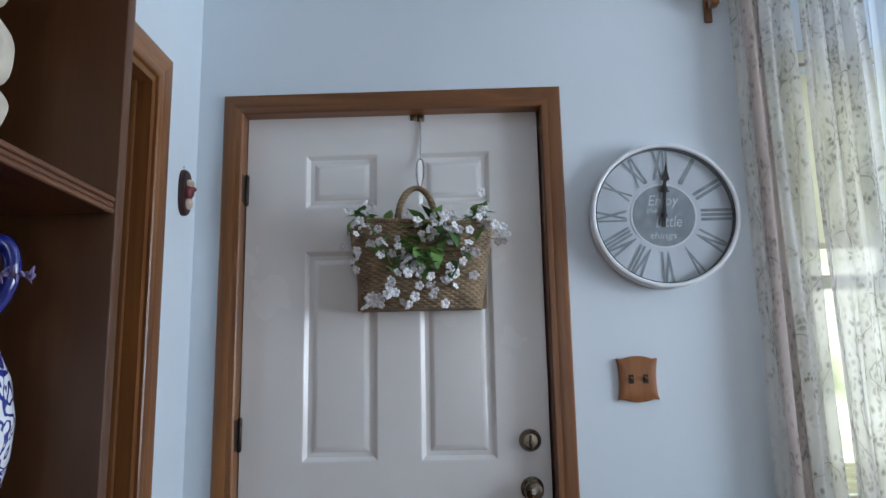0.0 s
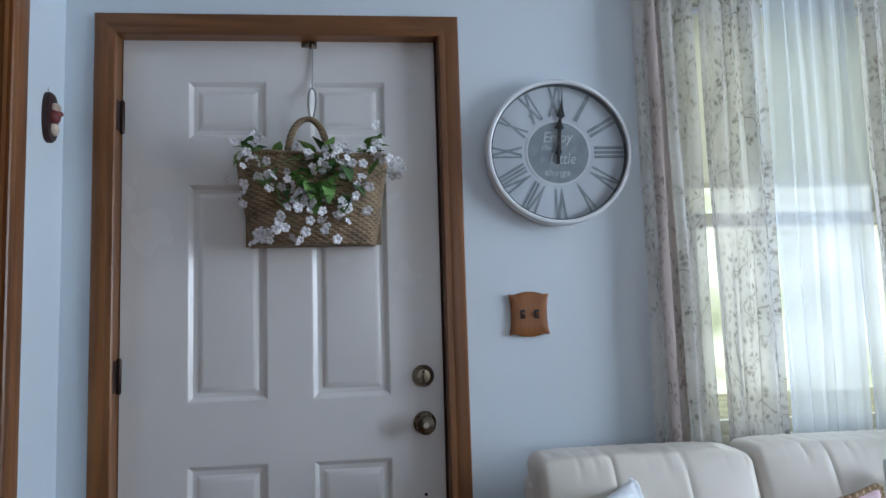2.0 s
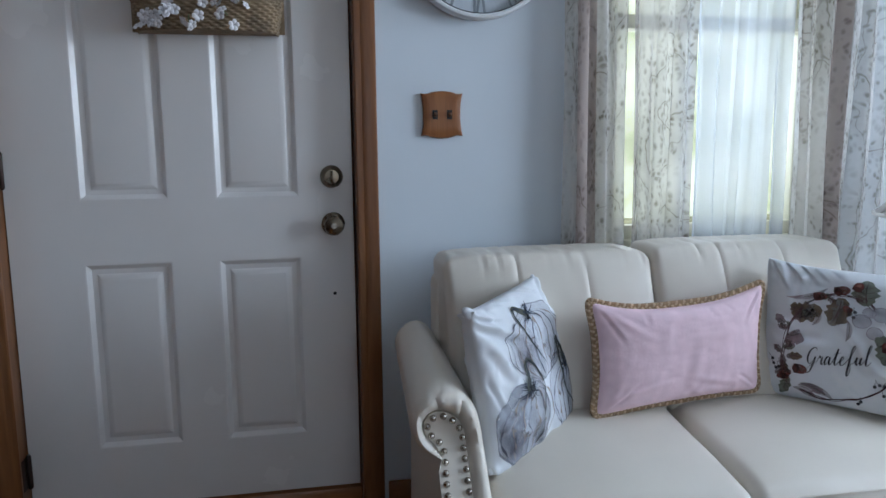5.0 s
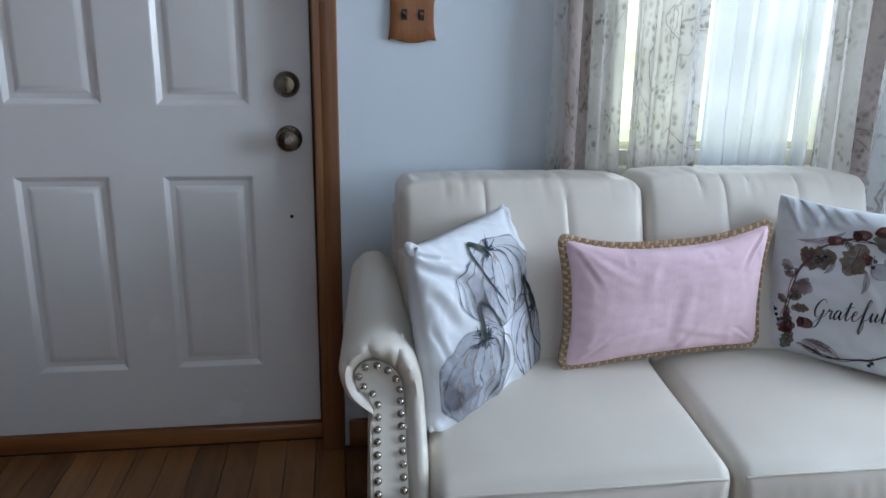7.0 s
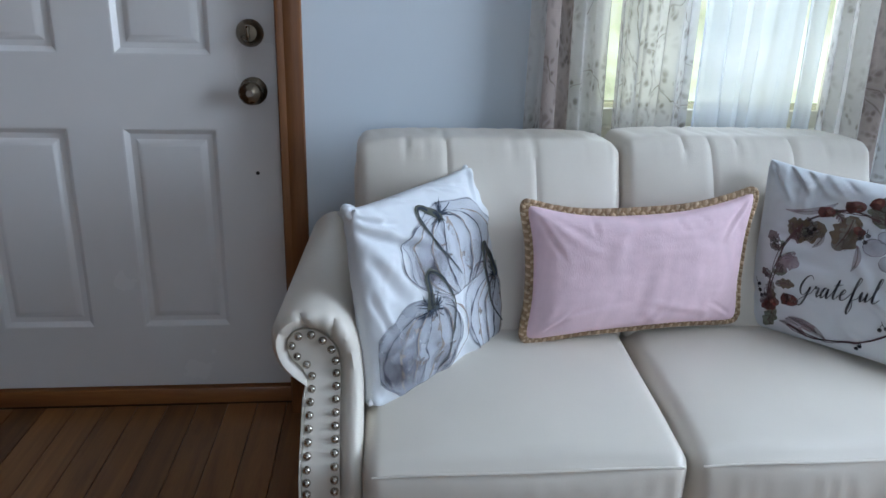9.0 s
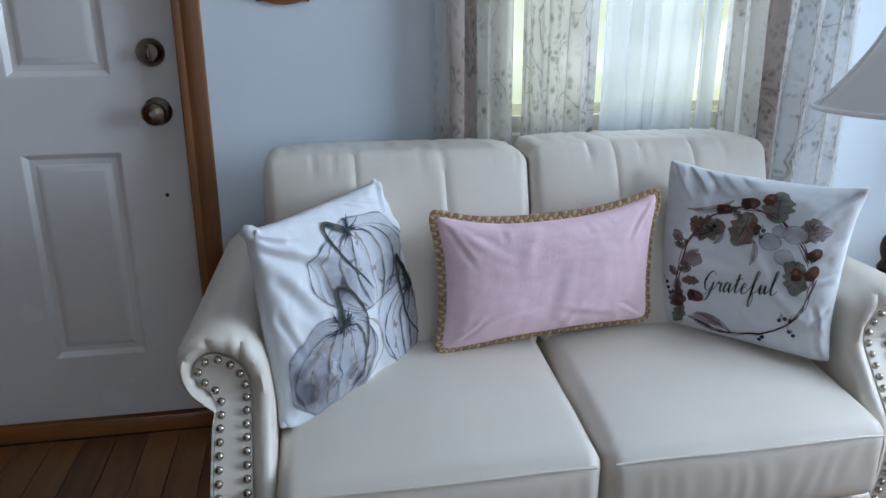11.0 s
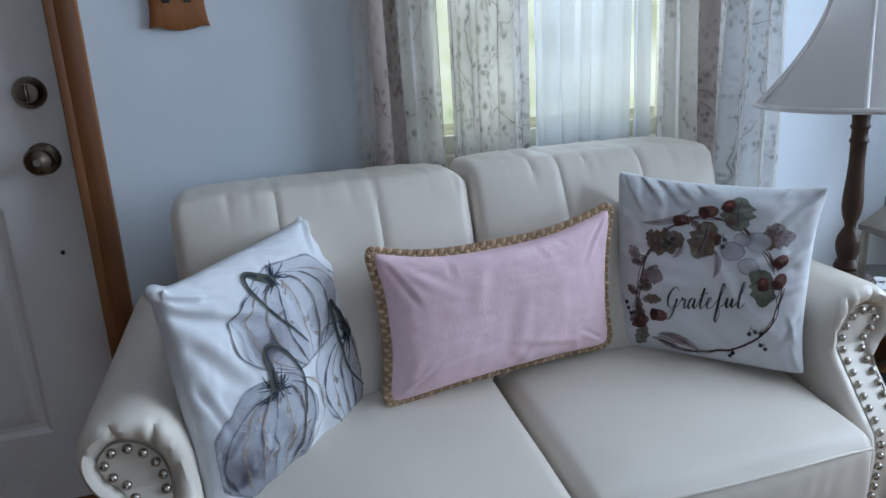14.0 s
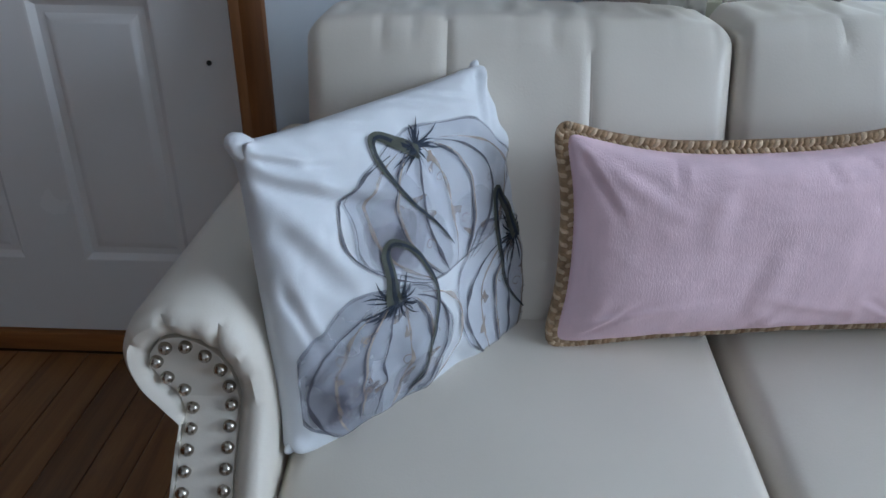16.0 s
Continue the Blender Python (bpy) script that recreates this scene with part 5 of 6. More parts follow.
part("inner_ring", lathe(((0.094, 0), (0.1, 0), (0.1, 0.001), (0.094, 0.001)), (CX, 2.1115, CZ), 72, turn=FACE), RIM, clock)
part("centre_disc", lathe(((0, 0), (0.094, 0), (0.094, 0.0012), (0, 0.0012)), (CX, 2.1115, CZ), 72, turn=FACE), GREY, clock, "grey centre disc")
for k, word in enumerate(("XII", "I", "II", "III", "IV", "V", "VI", "VII", "VIII", "IX", "X", "XI")):
    a = radians(30 * k)
    def set_down(x, y, a=a):
        rad = 0.152 + y * 0.122
        return (CX + rad * math.sin(a) + x * math.cos(a), 2.1108, CZ + rad * math.cos(a) - x * math.sin(a))
    lettering(word, 1.0, 0, 0.013 + 0.012 * (len(word) - 1) + (0.012 if "V" in word or "X" in word else 0), set_down, GREY, clock, "numeral", 0.035)
PALE = mat("pale_lettering", (0.60, 0.64, 0.66), 0.7, var=0.15, scale=60)
for word, dz, w, dx, size in (("Enjoy", 0.046, 0.092, -0.002, 0.046), ("the", 0.016, 0.034, -0.036, 0.022), ("Little", -0.02, 0.078, 0.012, 0.05), ("things", -0.062, 0.078, -0.006, 0.03)):
    lettering(word, size, 0.22, w, lambda x, y, dz=dz, dx=dx: (CX + dx + x, 2.1098, CZ + dz + y), PALE, clock)
for name, length, wide, turn, dy in (("hour_hand", 0.112, 0.010, 4.0, 0.0), ("minute_hand", 0.168, 0.0085, 5.5, -0.003)):
    y0 = 2.107 + dy
    out = [(-0.035, wide * 0.5), (0.0, wide * 0.62), (length * 0.62, wide * 0.35), (length * 0.66, wide * 1.5), (length * 0.72, wide * 1.25), (length * 0.84, wide * 0.5), (length, 0.0006)]
    ring = [(r, w) for r, w in out] + [(r, -w) for r, w in out[::-1]]
    def lay(r, w, y):
        a = radians(turn)
        return (CX + r * math.sin(a) + w * math.cos(a), y, CZ + r * math.cos(a) - w * math.sin(a))
    part(name, loft([[lay(r, w, y0) for r, w in ring], [lay(r, w, y0 - 0.0012) for r, w in ring]]), BLACK, clock, "black spade hand")
part("hub", lathe(((0, 0), (0.009, 0), (0.009, 0.01), (0, 0.012)), (CX, 2.112, CZ), 20, turn=FACE), BLACK, clock)
cover = part("glass_cover", lathe(((0, 0), (CR - 0.017, 0), (CR - 0.017, 0.002), (0, 0.002)), (CX, 2.096, CZ), 72, turn=FACE), thin_glass("clock_glass"), clock)
cover.visible_shadow = False

# ---- wooden switch plate ----
switch = thing("switch_plate", "carved wooden double switch plate on the wall", "switch")
SX, SZ = 0.2525, 1.1838
out = []
for i in range(64):
    a = 2 * math.pi * i / 64
    c, s = math.cos(a), math.sin(a)
    m = max(abs(c), abs(s))
    x, z = c / m, s / m
    w = 0.0605 * (0.90 + 0.10 * abs(z) ** 2.5)
    h = 0.060 + 0.007 * max(0, math.cos(math.pi / 2 * min(1, abs(x) / 0.72))) - 0.002 * max(0, 1 - abs(abs(x) - 0.75) / 0.2)
    out.append((SX + x * w, SZ + z * h))
PLATE = wood("maple_plate", (0.16, 0.052, 0.014), (0.27, 0.105, 0.03), 2, 0.4, 18)
def shrink(k, y):
    return [(SX + (x - SX) * k, y, SZ + (z - SZ) * k) for x, z in out]
part("plate", loft([shrink(1, YW - 0.0005), shrink(1, YW - 0.008), shrink(0.975, YW - 0.013), shrink(0.93, YW - 0.0145), shrink(0.5, YW - 0.0145)]), PLATE, switch)
for dx in (-0.021, 0.021):
    part("slot", box(SX + dx - 0.0075, SX + dx + 0.0075, YW - 0.0154, YW - 0.0125, SZ - 0.013, SZ + 0.013), BLACK, switch, "dark toggle slot", 0)
    tg = box(-0.0045, 0.0045, -0.011, 0.004, -0.0045, 0.0045, 0.0012)
    ob = part("toggle", tg, mat("brown_toggle", (0.10, 0.045, 0.02), 0.4), switch, "brown toggle")
    ob.location, ob.rotation_euler = (SX + dx, YW - 0.016, SZ - 0.002), (radians(-28), 0, 0)

# ---- hanging basket with its hook ----
hook = thing("door_hook", "bent metal over-door hook holding the basket", "hook")
STEEL = mat("brushed_steel", (0.45, 0.44, 0.43), 0.35, 1.0, var=0.15, scale=40)
part("bracket", box(-0.412, -0.392, YD - 0.002, YD + 0.003, 2.022, 2.053, 0.002), BRASS, hook)
part("bracket", box(-0.39, -0.366, YD - 0.0045, YD + 0.003, 2.018, 2.053, 0.002), BRASS, hook)
part("strip", tube([(-0.379, YD - 0.004, 2.03), (-0.379, YD - 0.006, 1.96), (-0.38, YD - 0.012, 1.885)], 0.0026, 8), STEEL, hook)
loop = [(-0.38 + 0.0115 * math.sin(t) * (1 + 0.25 * math.cos(t)), YD - 0.016 - 0.03 * (1 - math.cos(t)) / 2, 1.835 + 0.053 * math.cos(t)) for t in [2 * math.pi * i / 40 for i in range(40)]]
part("loop", tube(loop, 0.003, 8, wrap=True), STEEL, hook)

basket = thing("hanging_basket", "flat-backed woven seagrass basket hanging on the door", "basket")
WEAVE = mat("seagrass", (0.25, 0.18, 0.11), 0.8, var=0.4, scale=22, bump=0.5, fine=260)
BZ0, BZ1, BXC = 1.398, 1.662, -0.38


ARC_A = np.linspace(0.0, math.pi, 600)
arc_xy = np.stack([np.sign(np.cos(ARC_A)) * np.abs(np.cos(ARC_A)) ** 0.45 * 0.2, np.clip(np.sin(ARC_A), 0, 1) ** 0.6 * 0.1], 1)
ARC_U = np.r_[0, np.cumsum(np.linalg.norm(np.diff(arc_xy, axis=0), axis=1))]
ARC_U = ARC_U / ARC_U[-1]


def basket_at(u, v, push=0.0):
    """u: 0..1 round the front from end to end; v: 0..1 from base to rim."""
    half = 0.180 + 0.042 * v
    dep = 0.085 + 0.025 * v
    a = float(np.interp(u, ARC_U, ARC_A))
    k = 0.45
    c, s = -math.cos(a), max(0.0, math.sin(a))
    x, y = math.copysign(abs(c) ** k, c) * (half + push), s ** 0.6 * (dep + push)
    return Vector((BXC + x, YD - 0.008 - y, BZ0 + (BZ1 - BZ0) * v + 0.012 * (1 - v) * math.cos(math.pi * (u - 0.5)) * 0.5 + 0.006 * math.sin(7 * u) * v))


rows, cols = 34, 36
nu, nv = cols * 4, rows * 4
bm = bmesh.new()
g = []
for j in range(nv + 1):
    r = []
    for i in range(nu + 1):
        u, v = 0.002 + 0.996 * i / nu, j / nv
        row = j * rows / nv
        ph = math.pi * (i * cols / nu) + (math.pi if int(row) % 2 else 0)
        push = 0.003 * math.sin(ph) * abs(math.sin(math.pi * row)) ** 0.5 + 0.002 * abs(math.sin(math.pi * row))
        r.append(bm.verts.new(basket_at(u, v, push)))
    g.append(r)
for j in range(nv):
    for i in range(nu):
        bm.faces.new((g[j][i], g[j][i + 1], g[j + 1][i + 1], g[j + 1][i]))
part("woven_front", bm, WEAVE, basket, smooth=180)
part("back", box(BXC - 0.2, BXC + 0.2, YD - 0.012, YD - 0.003, BZ0 + 0.008, BZ1 - 0.004), WEAVE, basket)
part("base", loft([[basket_at(i / 30, 0.015) + Vector((0, 0, dz)) for i in range(31)] for dz in (0, 0.006)]), WEAVE, basket)
for s in range(2):
    pts = []
    for i in range(160):
        u = 0.002 + 0.996 * i / 159
        a = 2 * math.pi * 30 * u + s * math.pi
        pts.append(basket_at(u, 1.0, 0.0045 * math.cos(a)) + Vector((0, 0, 0.0045 * math.sin(a))))
    part("rim_braid", tube(pts, 0.0045, 6), WEAVE, basket, smooth=180)
for s in range(2):
    pts = []
    for i in range(90):
        t = i / 89
        a = math.pi * t
        c = Vector((-0.392 - 0.058 * math.cos(a), YD - 0.07 + 0.02 * math.sin(a), 1.64 + 0.142 * math.sin(a) ** 0.8))
        b = 2 * math.pi * 11 * t + s * math.pi
        pts.append(c + Vector((0.0045 * math.cos(b), 0.0045 * math.sin(b), 0)))
    part("handle", tube(pts, 0.0075, 7), WEAVE, basket, smooth=180)

flowers = thing("artificial_flowers", "white artificial blossoms with green leaves in the basket", "flowers")
PETAL = mat("white_petal", (0.74, 0.73, 0.75), 0.7, var=0.06, scale=90, bump=0.1)
GREEN = mat("green_leaf", (0.15, 0.29, 0.07), 0.6, var=0.4, scale=25, bump=0.2)
GREEND = mat("dark_green_leaf", (0.06, 0.13, 0.04), 0.6, var=0.4, scale=25, bump=0.2)


def blossom():
    bm = bmesh.new()
    for k in range(5):
        a = 2 * math.pi * k / 5
        rows = []
        for r, w, z in ((0.001, 0.0015, 0.0), (0.005, 0.004, 0.0022), (0.0085, 0.0048, 0.003), (0.0115, 0.0028, 0.0015)):
            rows.append([bm.verts.new((r * math.cos(a) - s * w * math.sin(a), r * math.sin(a) + s * w * math.cos(a), z - 0.0012 * abs(s))) for s in (-1, 0, 1)])
        for p, q in zip(rows, rows[1:]):
            for i in range(2):
                bm.faces.new((p[i], p[i + 1], q[i + 1], q[i]))
    return bm


def leaf_mesh(length, width, curl, fold=0.25, n=7, lobed=0.0):
    bm = bmesh.new()
    rows = []
    for i in range(n + 1):
        t = i / n
        w = width * math.sin(math.pi * min(1, t ** 0.85 + 0.02)) ** 0.8 * (1 + lobed * math.sin(9 * t)) + 0.0006
        x, z = length * t, -curl * length * t * t
        rows.append([bm.verts.new((x, s * w, z + fold * w * abs(s))) for s in (-1, -0.5, 0, 0.5, 1)])
    for p, q in zip(rows, rows[1:]):
        for i in range(4):
            bm.faces.new((p[i], p[i + 1], q[i + 1], q[i]))
    return bm


def keep_mesh(name, bm, material):
    ob = finish(name, bm, material, smooth=180)
    me = ob.data
    bpy.data.objects.remove(ob)
    return me


bl = keep_mesh("blossom", blossom(), PETAL)
lf = [keep_mesh("leaf", leaf_mesh(0.056, 0.0165, c, 0.15), m) for c, m in ((0.3, GREEN), (0.6, GREEN), (0.4, GREEND))]
rnd = random.Random(21)
# clusters as (share across the basket, share of its height)
for cu, cv, num in ((0.09, 0.97, 8), (0.22, 0.74, 9), (0.41, 0.52, 8), (0.51, 0.44, 10), (0.68, 0.93, 12), (0.82, 0.68, 6), (0.88, 1.08, 8), (0.72, 0.38, 7), (0.19, 0.12, 9), (0.29, 0.25, 7), (0.41, 0.15, 6), (0.60, 0.22, 4), (0.04, 0.6, 5), (0.49, 1.02, 6), (1.04, 0.85, 5), (0.76, 0.9, 7), (0.10, 1.13, 6), (0.95, 1.03, 5), (0.36, 0.66, 5), (0.80, 0.42, 5), (0.57, 0.86, 6)):
    c = Vector((-0.6 + 0.44 * cu, YD - 0.128 + 0.05 * abs(cu - 0.5), BZ0 + (BZ1 - BZ0) * cv))
    for k in range(num):
        ob = new("blossom", bl)
        s = rnd.uniform(0.95, 1.45)
        ob.location = c + Vector((rnd.gauss(0, 0.021), rnd.uniform(-0.02, 0.012), rnd.gauss(0, 0.019)))
        ob.rotation_euler = (radians(90 + rnd.uniform(-50, 50)), rnd.uniform(-0.6, 0.6), rnd.uniform(-0.9, 0.9))
        ob.scale = (s, s, s)
        ob.parent = flowers
    part("twig", tube([c + Vector((0, 0.01, 0)), c + Vector((rnd.uniform(-0.02, 0.02), 0.03, -0.02)), (BXC + (c.x - BXC) * 0.6, YD - 0.07, BZ1 - 0.02)], 0.0014, 5), GREEND, flowers)
for k in range(115):
    cu = rnd.choice((0.08, 0.25, 0.35, 0.45, 0.5, 0.55, 0.6, 0.62, 0.7, 0.9)) + rnd.gauss(0, 0.05)
    cv = rnd.uniform(0.42, 1.02) if 0.2 < cu < 0.8 else rnd.uniform(0.95, 1.1)
    ob = new("leaf", rnd.choice(lf))
    s = rnd.uniform(0.7, 1.25)
    ob.location = (-0.6 + 0.44 * cu, YD - 0.112 + 0.06 * abs(cu - 0.5) + rnd.uniform(-0.01, 0.012), BZ0 + (BZ1 - BZ0) * cv)
    a = rnd.uniform(0, 2 * math.pi)
    ob.rotation_euler = Vector((math.cos(a), -rnd.uniform(0.2, 0.9), math.sin(a) + 0.3)).to_track_quat("X", "Z").to_euler()
    ob.scale = (s, s, s)
    ob.parent = flowers

# ---- hutch with its jug and vase ----
hutch = thing("hutch", "tall dark pine hutch with open shelves", "hutch")
HX0, HX1, HY0, HY1 = XL + 0.006, -0.748, -0.3, 0.986
part("side_panel", box(HX0, HX1, HY1 - 0.025, HY1, 0.002, 2.12, 0.003), PINE, hutch)
part("side_panel", box(HX0, HX1, HY0, HY0 + 0.025, 0.002, 2.12, 0.003), PINE, hutch)
part("back_panel", box(HX0, HX0 + 0.012, HY0 + 0.026, HY1 - 0.026, 0.02, 2.1), PINE, hutch)
part("top", box(HX0, HX1 + 0.02, HY0 - 0.02, HY1 + 0.015, 2.121, 2.15, 0.005), PINEY, hutch)
for z in (0.08, 0.5, 0.962, 1.438, 1.87):
    sh = part("shelf", box(HX0 + 0.013, HX1 - 0.008, HY0 + 0.026, HY1 - 0.026, z, z + 0.02), PINEY, hutch)
    bm = bmesh.new()
    for k in range(3):
        box(HX1 - 0.007, HX1 - 0.0005 - 0.0015 * (k == 1), HY0 + 0.026, HY1 - 0.0265, z - 0.003 + 0.0085 * k, z + 0.005 + 0.0085 * k, 0.002, 1, bm=bm)
    part("edge_moulding", bm, PINEY, sh, "reeded front edge")


def delft(name):
    """White glaze with painted cobalt scrolls."""
    m = mat(name, (0.72, 0.74, 0.78), 0.12, var=0.03, scale=10, bump=0.0, coat=0.4)
    n, l = m.node_tree.nodes, m.node_tree.links
    b = n["Principled BSDF"]
    tc, no, su, ab, r, mx = n.new("ShaderNodeTexCoord"), n.new("ShaderNodeTexNoise"), n.new("ShaderNodeMath"), n.new("ShaderNodeMath"), n.new("ShaderNodeMapRange"), n.new("ShaderNodeMix")
    no.inputs["Scale"].default_value, no.inputs["Detail"].default_value, no.inputs["Distortion"].default_value = 26, 1.0, 1.6
    su.operation, su.inputs[1].default_value, ab.operation = "SUBTRACT", 0.5, "ABSOLUTE"
    r.inputs["From Min"].default_value, r.inputs["From Max"].default_value = 0.055, 0.035
    mx.data_type = "RGBA"
    mx.inputs[6].default_value, mx.inputs[7].default_value = (0.72, 0.74, 0.78, 1), (0.02, 0.03, 0.22, 1)
    l.new(tc.outputs["Object"], no.inputs["Vector"]), l.new(no.outputs["Fac"], su.inputs[0]), l.new(su.outputs[0], ab.inputs[0])
    l.new(ab.outputs[0], r.inputs["Value"]), l.new(r.outputs[0], mx.inputs[0]), l.new(mx.outputs[2], b.inputs["Base Color"])
    return m


COBALT = mat("cobalt_glaze", (0.012, 0.018, 0.16), 0.12, var=0.2, scale=20, bump=0.0, coat=0.4)
jug = thing("jug", "blue and white glazed jug on the hutch shelf", "jug")
jx, jy, jz = -0.874, 0.780, 0.983
JH = 1.2
part("body", lathe([(r, z * JH) for r, z in ((0, 0), (0.06, 0), (0.064, 0.008), (0.082, 0.05), (0.098, 0.11), (0.1, 0.145), (0.092, 0.185), (0.074, 0.218), (0.06, 0.235))], (jx, jy, jz), 48), delft("delft_glaze"), jug)
part("neck", lathe([(r, z * JH) for r, z in ((0.0605, 0.234), (0.054, 0.26), (0.05, 0.29), (0.053, 0.33), (0.062, 0.36), (0.057, 0.36), (0.047, 0.32), (0.045, 0.28), (0.0, 0.25))], (jx, jy, jz), 40), COBALT, jug, "cobalt blue neck")
dx, dy = 0.85, 0.50
part("handle", tube([(jx + dx * r, jy + dy * r, jz + z) for r, z in [(q.x, q.z) for q in spline([(0.052, 0, 0.372), (0.068, 0, 0.386), (0.080, 0, 0.375), (0.083, 0, 0.345), (0.072, 0, 0.312), (0.052, 0, 0.292)], 6)]], 0.0105, 12), COBALT, jug, "cobalt blue handle")
sprig = thing("lavender", "sprig of dried lavender lying in the jug's mouth", "flowers")
LAV = mat("lavender_buds", (0.17, 0.13, 0.27), 0.9, var=0.3, scale=80, bump=0.3)
a, b = Vector((-0.845, 0.69, 1.315)), Vector((-0.735, 0.755, 1.318))
part("stalk", tube([Vector((jx, jy, jz + 0.43)), Vector((jx + 0.03, jy - 0.06, jz + 0.40)), a, b], 0.0015, 6), GREEND, sprig)
for k in range(34):
    t = k / 33
    p = a.lerp(b, 0.15 + 0.85 * t)
    an = k * 2.4
    d = Vector((0.3, math.cos(an), math.sin(an))).normalized()
    part("bud", tube([p, p + d * 0.006, p + d * 0.011], lambda s: 0.0032 * (1 - 0.7 * s), 5), LAV, sprig)

vase = thing("ceramic_vase", "cream carved ceramic candle stand on the hutch shelf", "vase")
CERAM = mat("cream_ceramic", (0.60, 0.54, 0.44), 0.45, var=0.12, scale=30, bump=0.25, fine=120)
vx, vy, vz = -0.918, 0.762, 1.4582
rings = []
for z, r in [(q.x, q.y) for q in spline([(0.0, 0.085, 0), (0.012, 0.088, 0), (0.022, 0.075, 0), (0.04, 0.09, 0), (0.085, 0.106, 0), (0.105, 0.098, 0), (0.112, 0.09, 0), (0.13, 0.104, 0), (0.175, 0.106, 0), (0.205, 0.088, 0), (0.215, 0.08, 0), (0.232, 0.094, 0), (0.26, 0.1, 0), (0.29, 0.09, 0), (0.305, 0.075, 0)], 5)]:
    rings.append([(vx + r * (1 + 0.035 * math.cos(10 * t) * (0.02 < z < 0.29)) * math.cos(t), vy + r * (1 + 0.035 * math.cos(10 * t) * (0.02 < z < 0.29)) * math.sin(t), vz + z) for t in [2 * math.pi * i / 80 for i in range(80)]])
part("body", loft(rings), CERAM, vase, smooth=60)

# ---- small plaque on the side wall ----
plaque = thing("wall_plaque", "small dark oval wooden plaque with a painted relief", "plaque")
py, pz = 2.035, 1.757
def oval(k, x):
    return [(XL + x, py + 0.036 * k * math.copysign(abs(math.cos(t)) ** 0.8, math.cos(t)), pz + 0.07 * k * math.copysign(abs(math.sin(t)) ** 0.8, math.sin(t))) for t in [2 * math.pi * i / 40 for i in range(40)]]
part("board", loft([oval(1, 0.0005), oval(1.0, 0.01), oval(0.93, 0.016), oval(0.5, 0.0165)]), mat("dark_walnut", (0.035, 0.014, 0.014), 0.4, var=0.3, scale=40), plaque)
for col, dz, dy, rz, ry, rx in (((0.55, 0.42, 0.33), 0.028, 0.004, 0.013, 0.016, 0.016), ((0.17, 0.03, 0.033), 0.0, 0.0, 0.02, 0.02, 0.017), ((0.62, 0.5, 0.4), -0.034, 0.002, 0.018, 0.018, 0.013), ((0.16, 0.028, 0.03), 0.012, 0.012, 0.01, 0.012, 0.02)):
    bm = bmesh.new()
    bmesh.ops.create_uvsphere(bm, u_segments=18, v_segments=12, radius=1, matrix=Matrix.LocRotScale((XL + 0.018, py + dy, pz + dz), None, (rx, ry, rz)))
    part("relief", bm, mat("painted_relief", col, 0.35, var=0.2, scale=80), plaque)
part("nail", tube([(XL + 0.002, py, pz + 0.083), (XL + 0.002, py - 0.004, pz + 0.077), (XL + 0.002, py + 0.004, pz + 0.072)], 0.0012, 6), STEEL, plaque)

# ---- side table ----
TX, TY, TZ = 1.718, 1.622, 0.482
ESPRESSO = wood("espresso_wood", (0.004, 0.003, 0.003), (0.009, 0.006, 0.006), 0, 0.45, 10, spec=0.2)
table = thing("side_table", "small round black-brown side table", "table")
part("top", lathe(((0, 0), (0.205, 0), (0.213, 0.006), (0.215, 0.014), (0.211, 0.021), (0.2, 0.024), (0, 0.024)), (TX, TY, TZ - 0.024), 64), ESPRESSO, table)
part("apron", lathe(((0, 0), (0.13, 0), (0.13, 0.03), (0, 0.03)), (TX, TY, TZ - 0.055), 48), ESPRESSO, table)
part("shelf", lathe(((0, 0), (0.15, 0), (0.155, 0.008), (0.15, 0.016), (0, 0.016)), (TX, TY, 0.2), 48), ESPRESSO, table)
for k in range(4):
    a = radians(45 + 90 * k)
    x, y = TX + 0.128 * math.cos(a), TY + 0.128 * math.sin(a)
    part("leg", lathe(((0, 0), (0.012, 0), (0.014, 0.03), (0.02, 0.08), (0.014, 0.12), (0.017, 0.2), (0.021, 0.3), (0.016, 0.36), (0.022, 0.39), (0.022, 0.406), (0, 0.406)), (x, y, 0.0015), 16), ESPRESSO, table)
doily = thing("lace_doily", "white crocheted lace doily on the side table", "doily")
LACE = mat("white_lace", (0.74, 0.75, 0.77), 0.9, var=0.06, scale=60, bump=0.6, fine=300)
DX, DY = 1.665, 1.585
def lace(name, r0, r1, n, sc, amp):
    bm = bmesh.new()
    lo, hi = [], []
    for i in range(n):
        a = 2 * math.pi * i / n
        k = 1 + amp * abs(math.sin(sc * a / 2))
        z = TZ + 0.0022 + 0.0006 * math.sin(5 * a)
        lo.append((bm.verts.new((DX + r0 * math.cos(a), DY + r0 * math.sin(a), TZ + 0.0015)), bm.verts.new((DX + r0 * math.cos(a), DY + r0 * math.sin(a), TZ + 0.0035))))
        hi.append((bm.verts.new((DX + r1 * k * math.cos(a), DY + r1 * k * math.sin(a), z)), bm.verts.new((DX + r1 * k * math.cos(a), DY + r1 * k * math.sin(a), z + 0.0015))))
    for i in range(n):
        j = (i + 1) % n
        bm.faces.new((lo[i][1], lo[j][1], hi[j][1], hi[i][1])), bm.faces.new((lo[i][0], hi[i][0], hi[j][0], lo[j][0]))
        bm.faces.new((hi[i][0], hi[i][1], hi[j][1], hi[j][0])), bm.faces.new((lo[i][0], lo[j][0], lo[j][1], lo[i][1]))
    part(name, bm, LACE, doily, smooth=30)
lace("centre", 0.004, 0.105, 96, 12, 0.02)
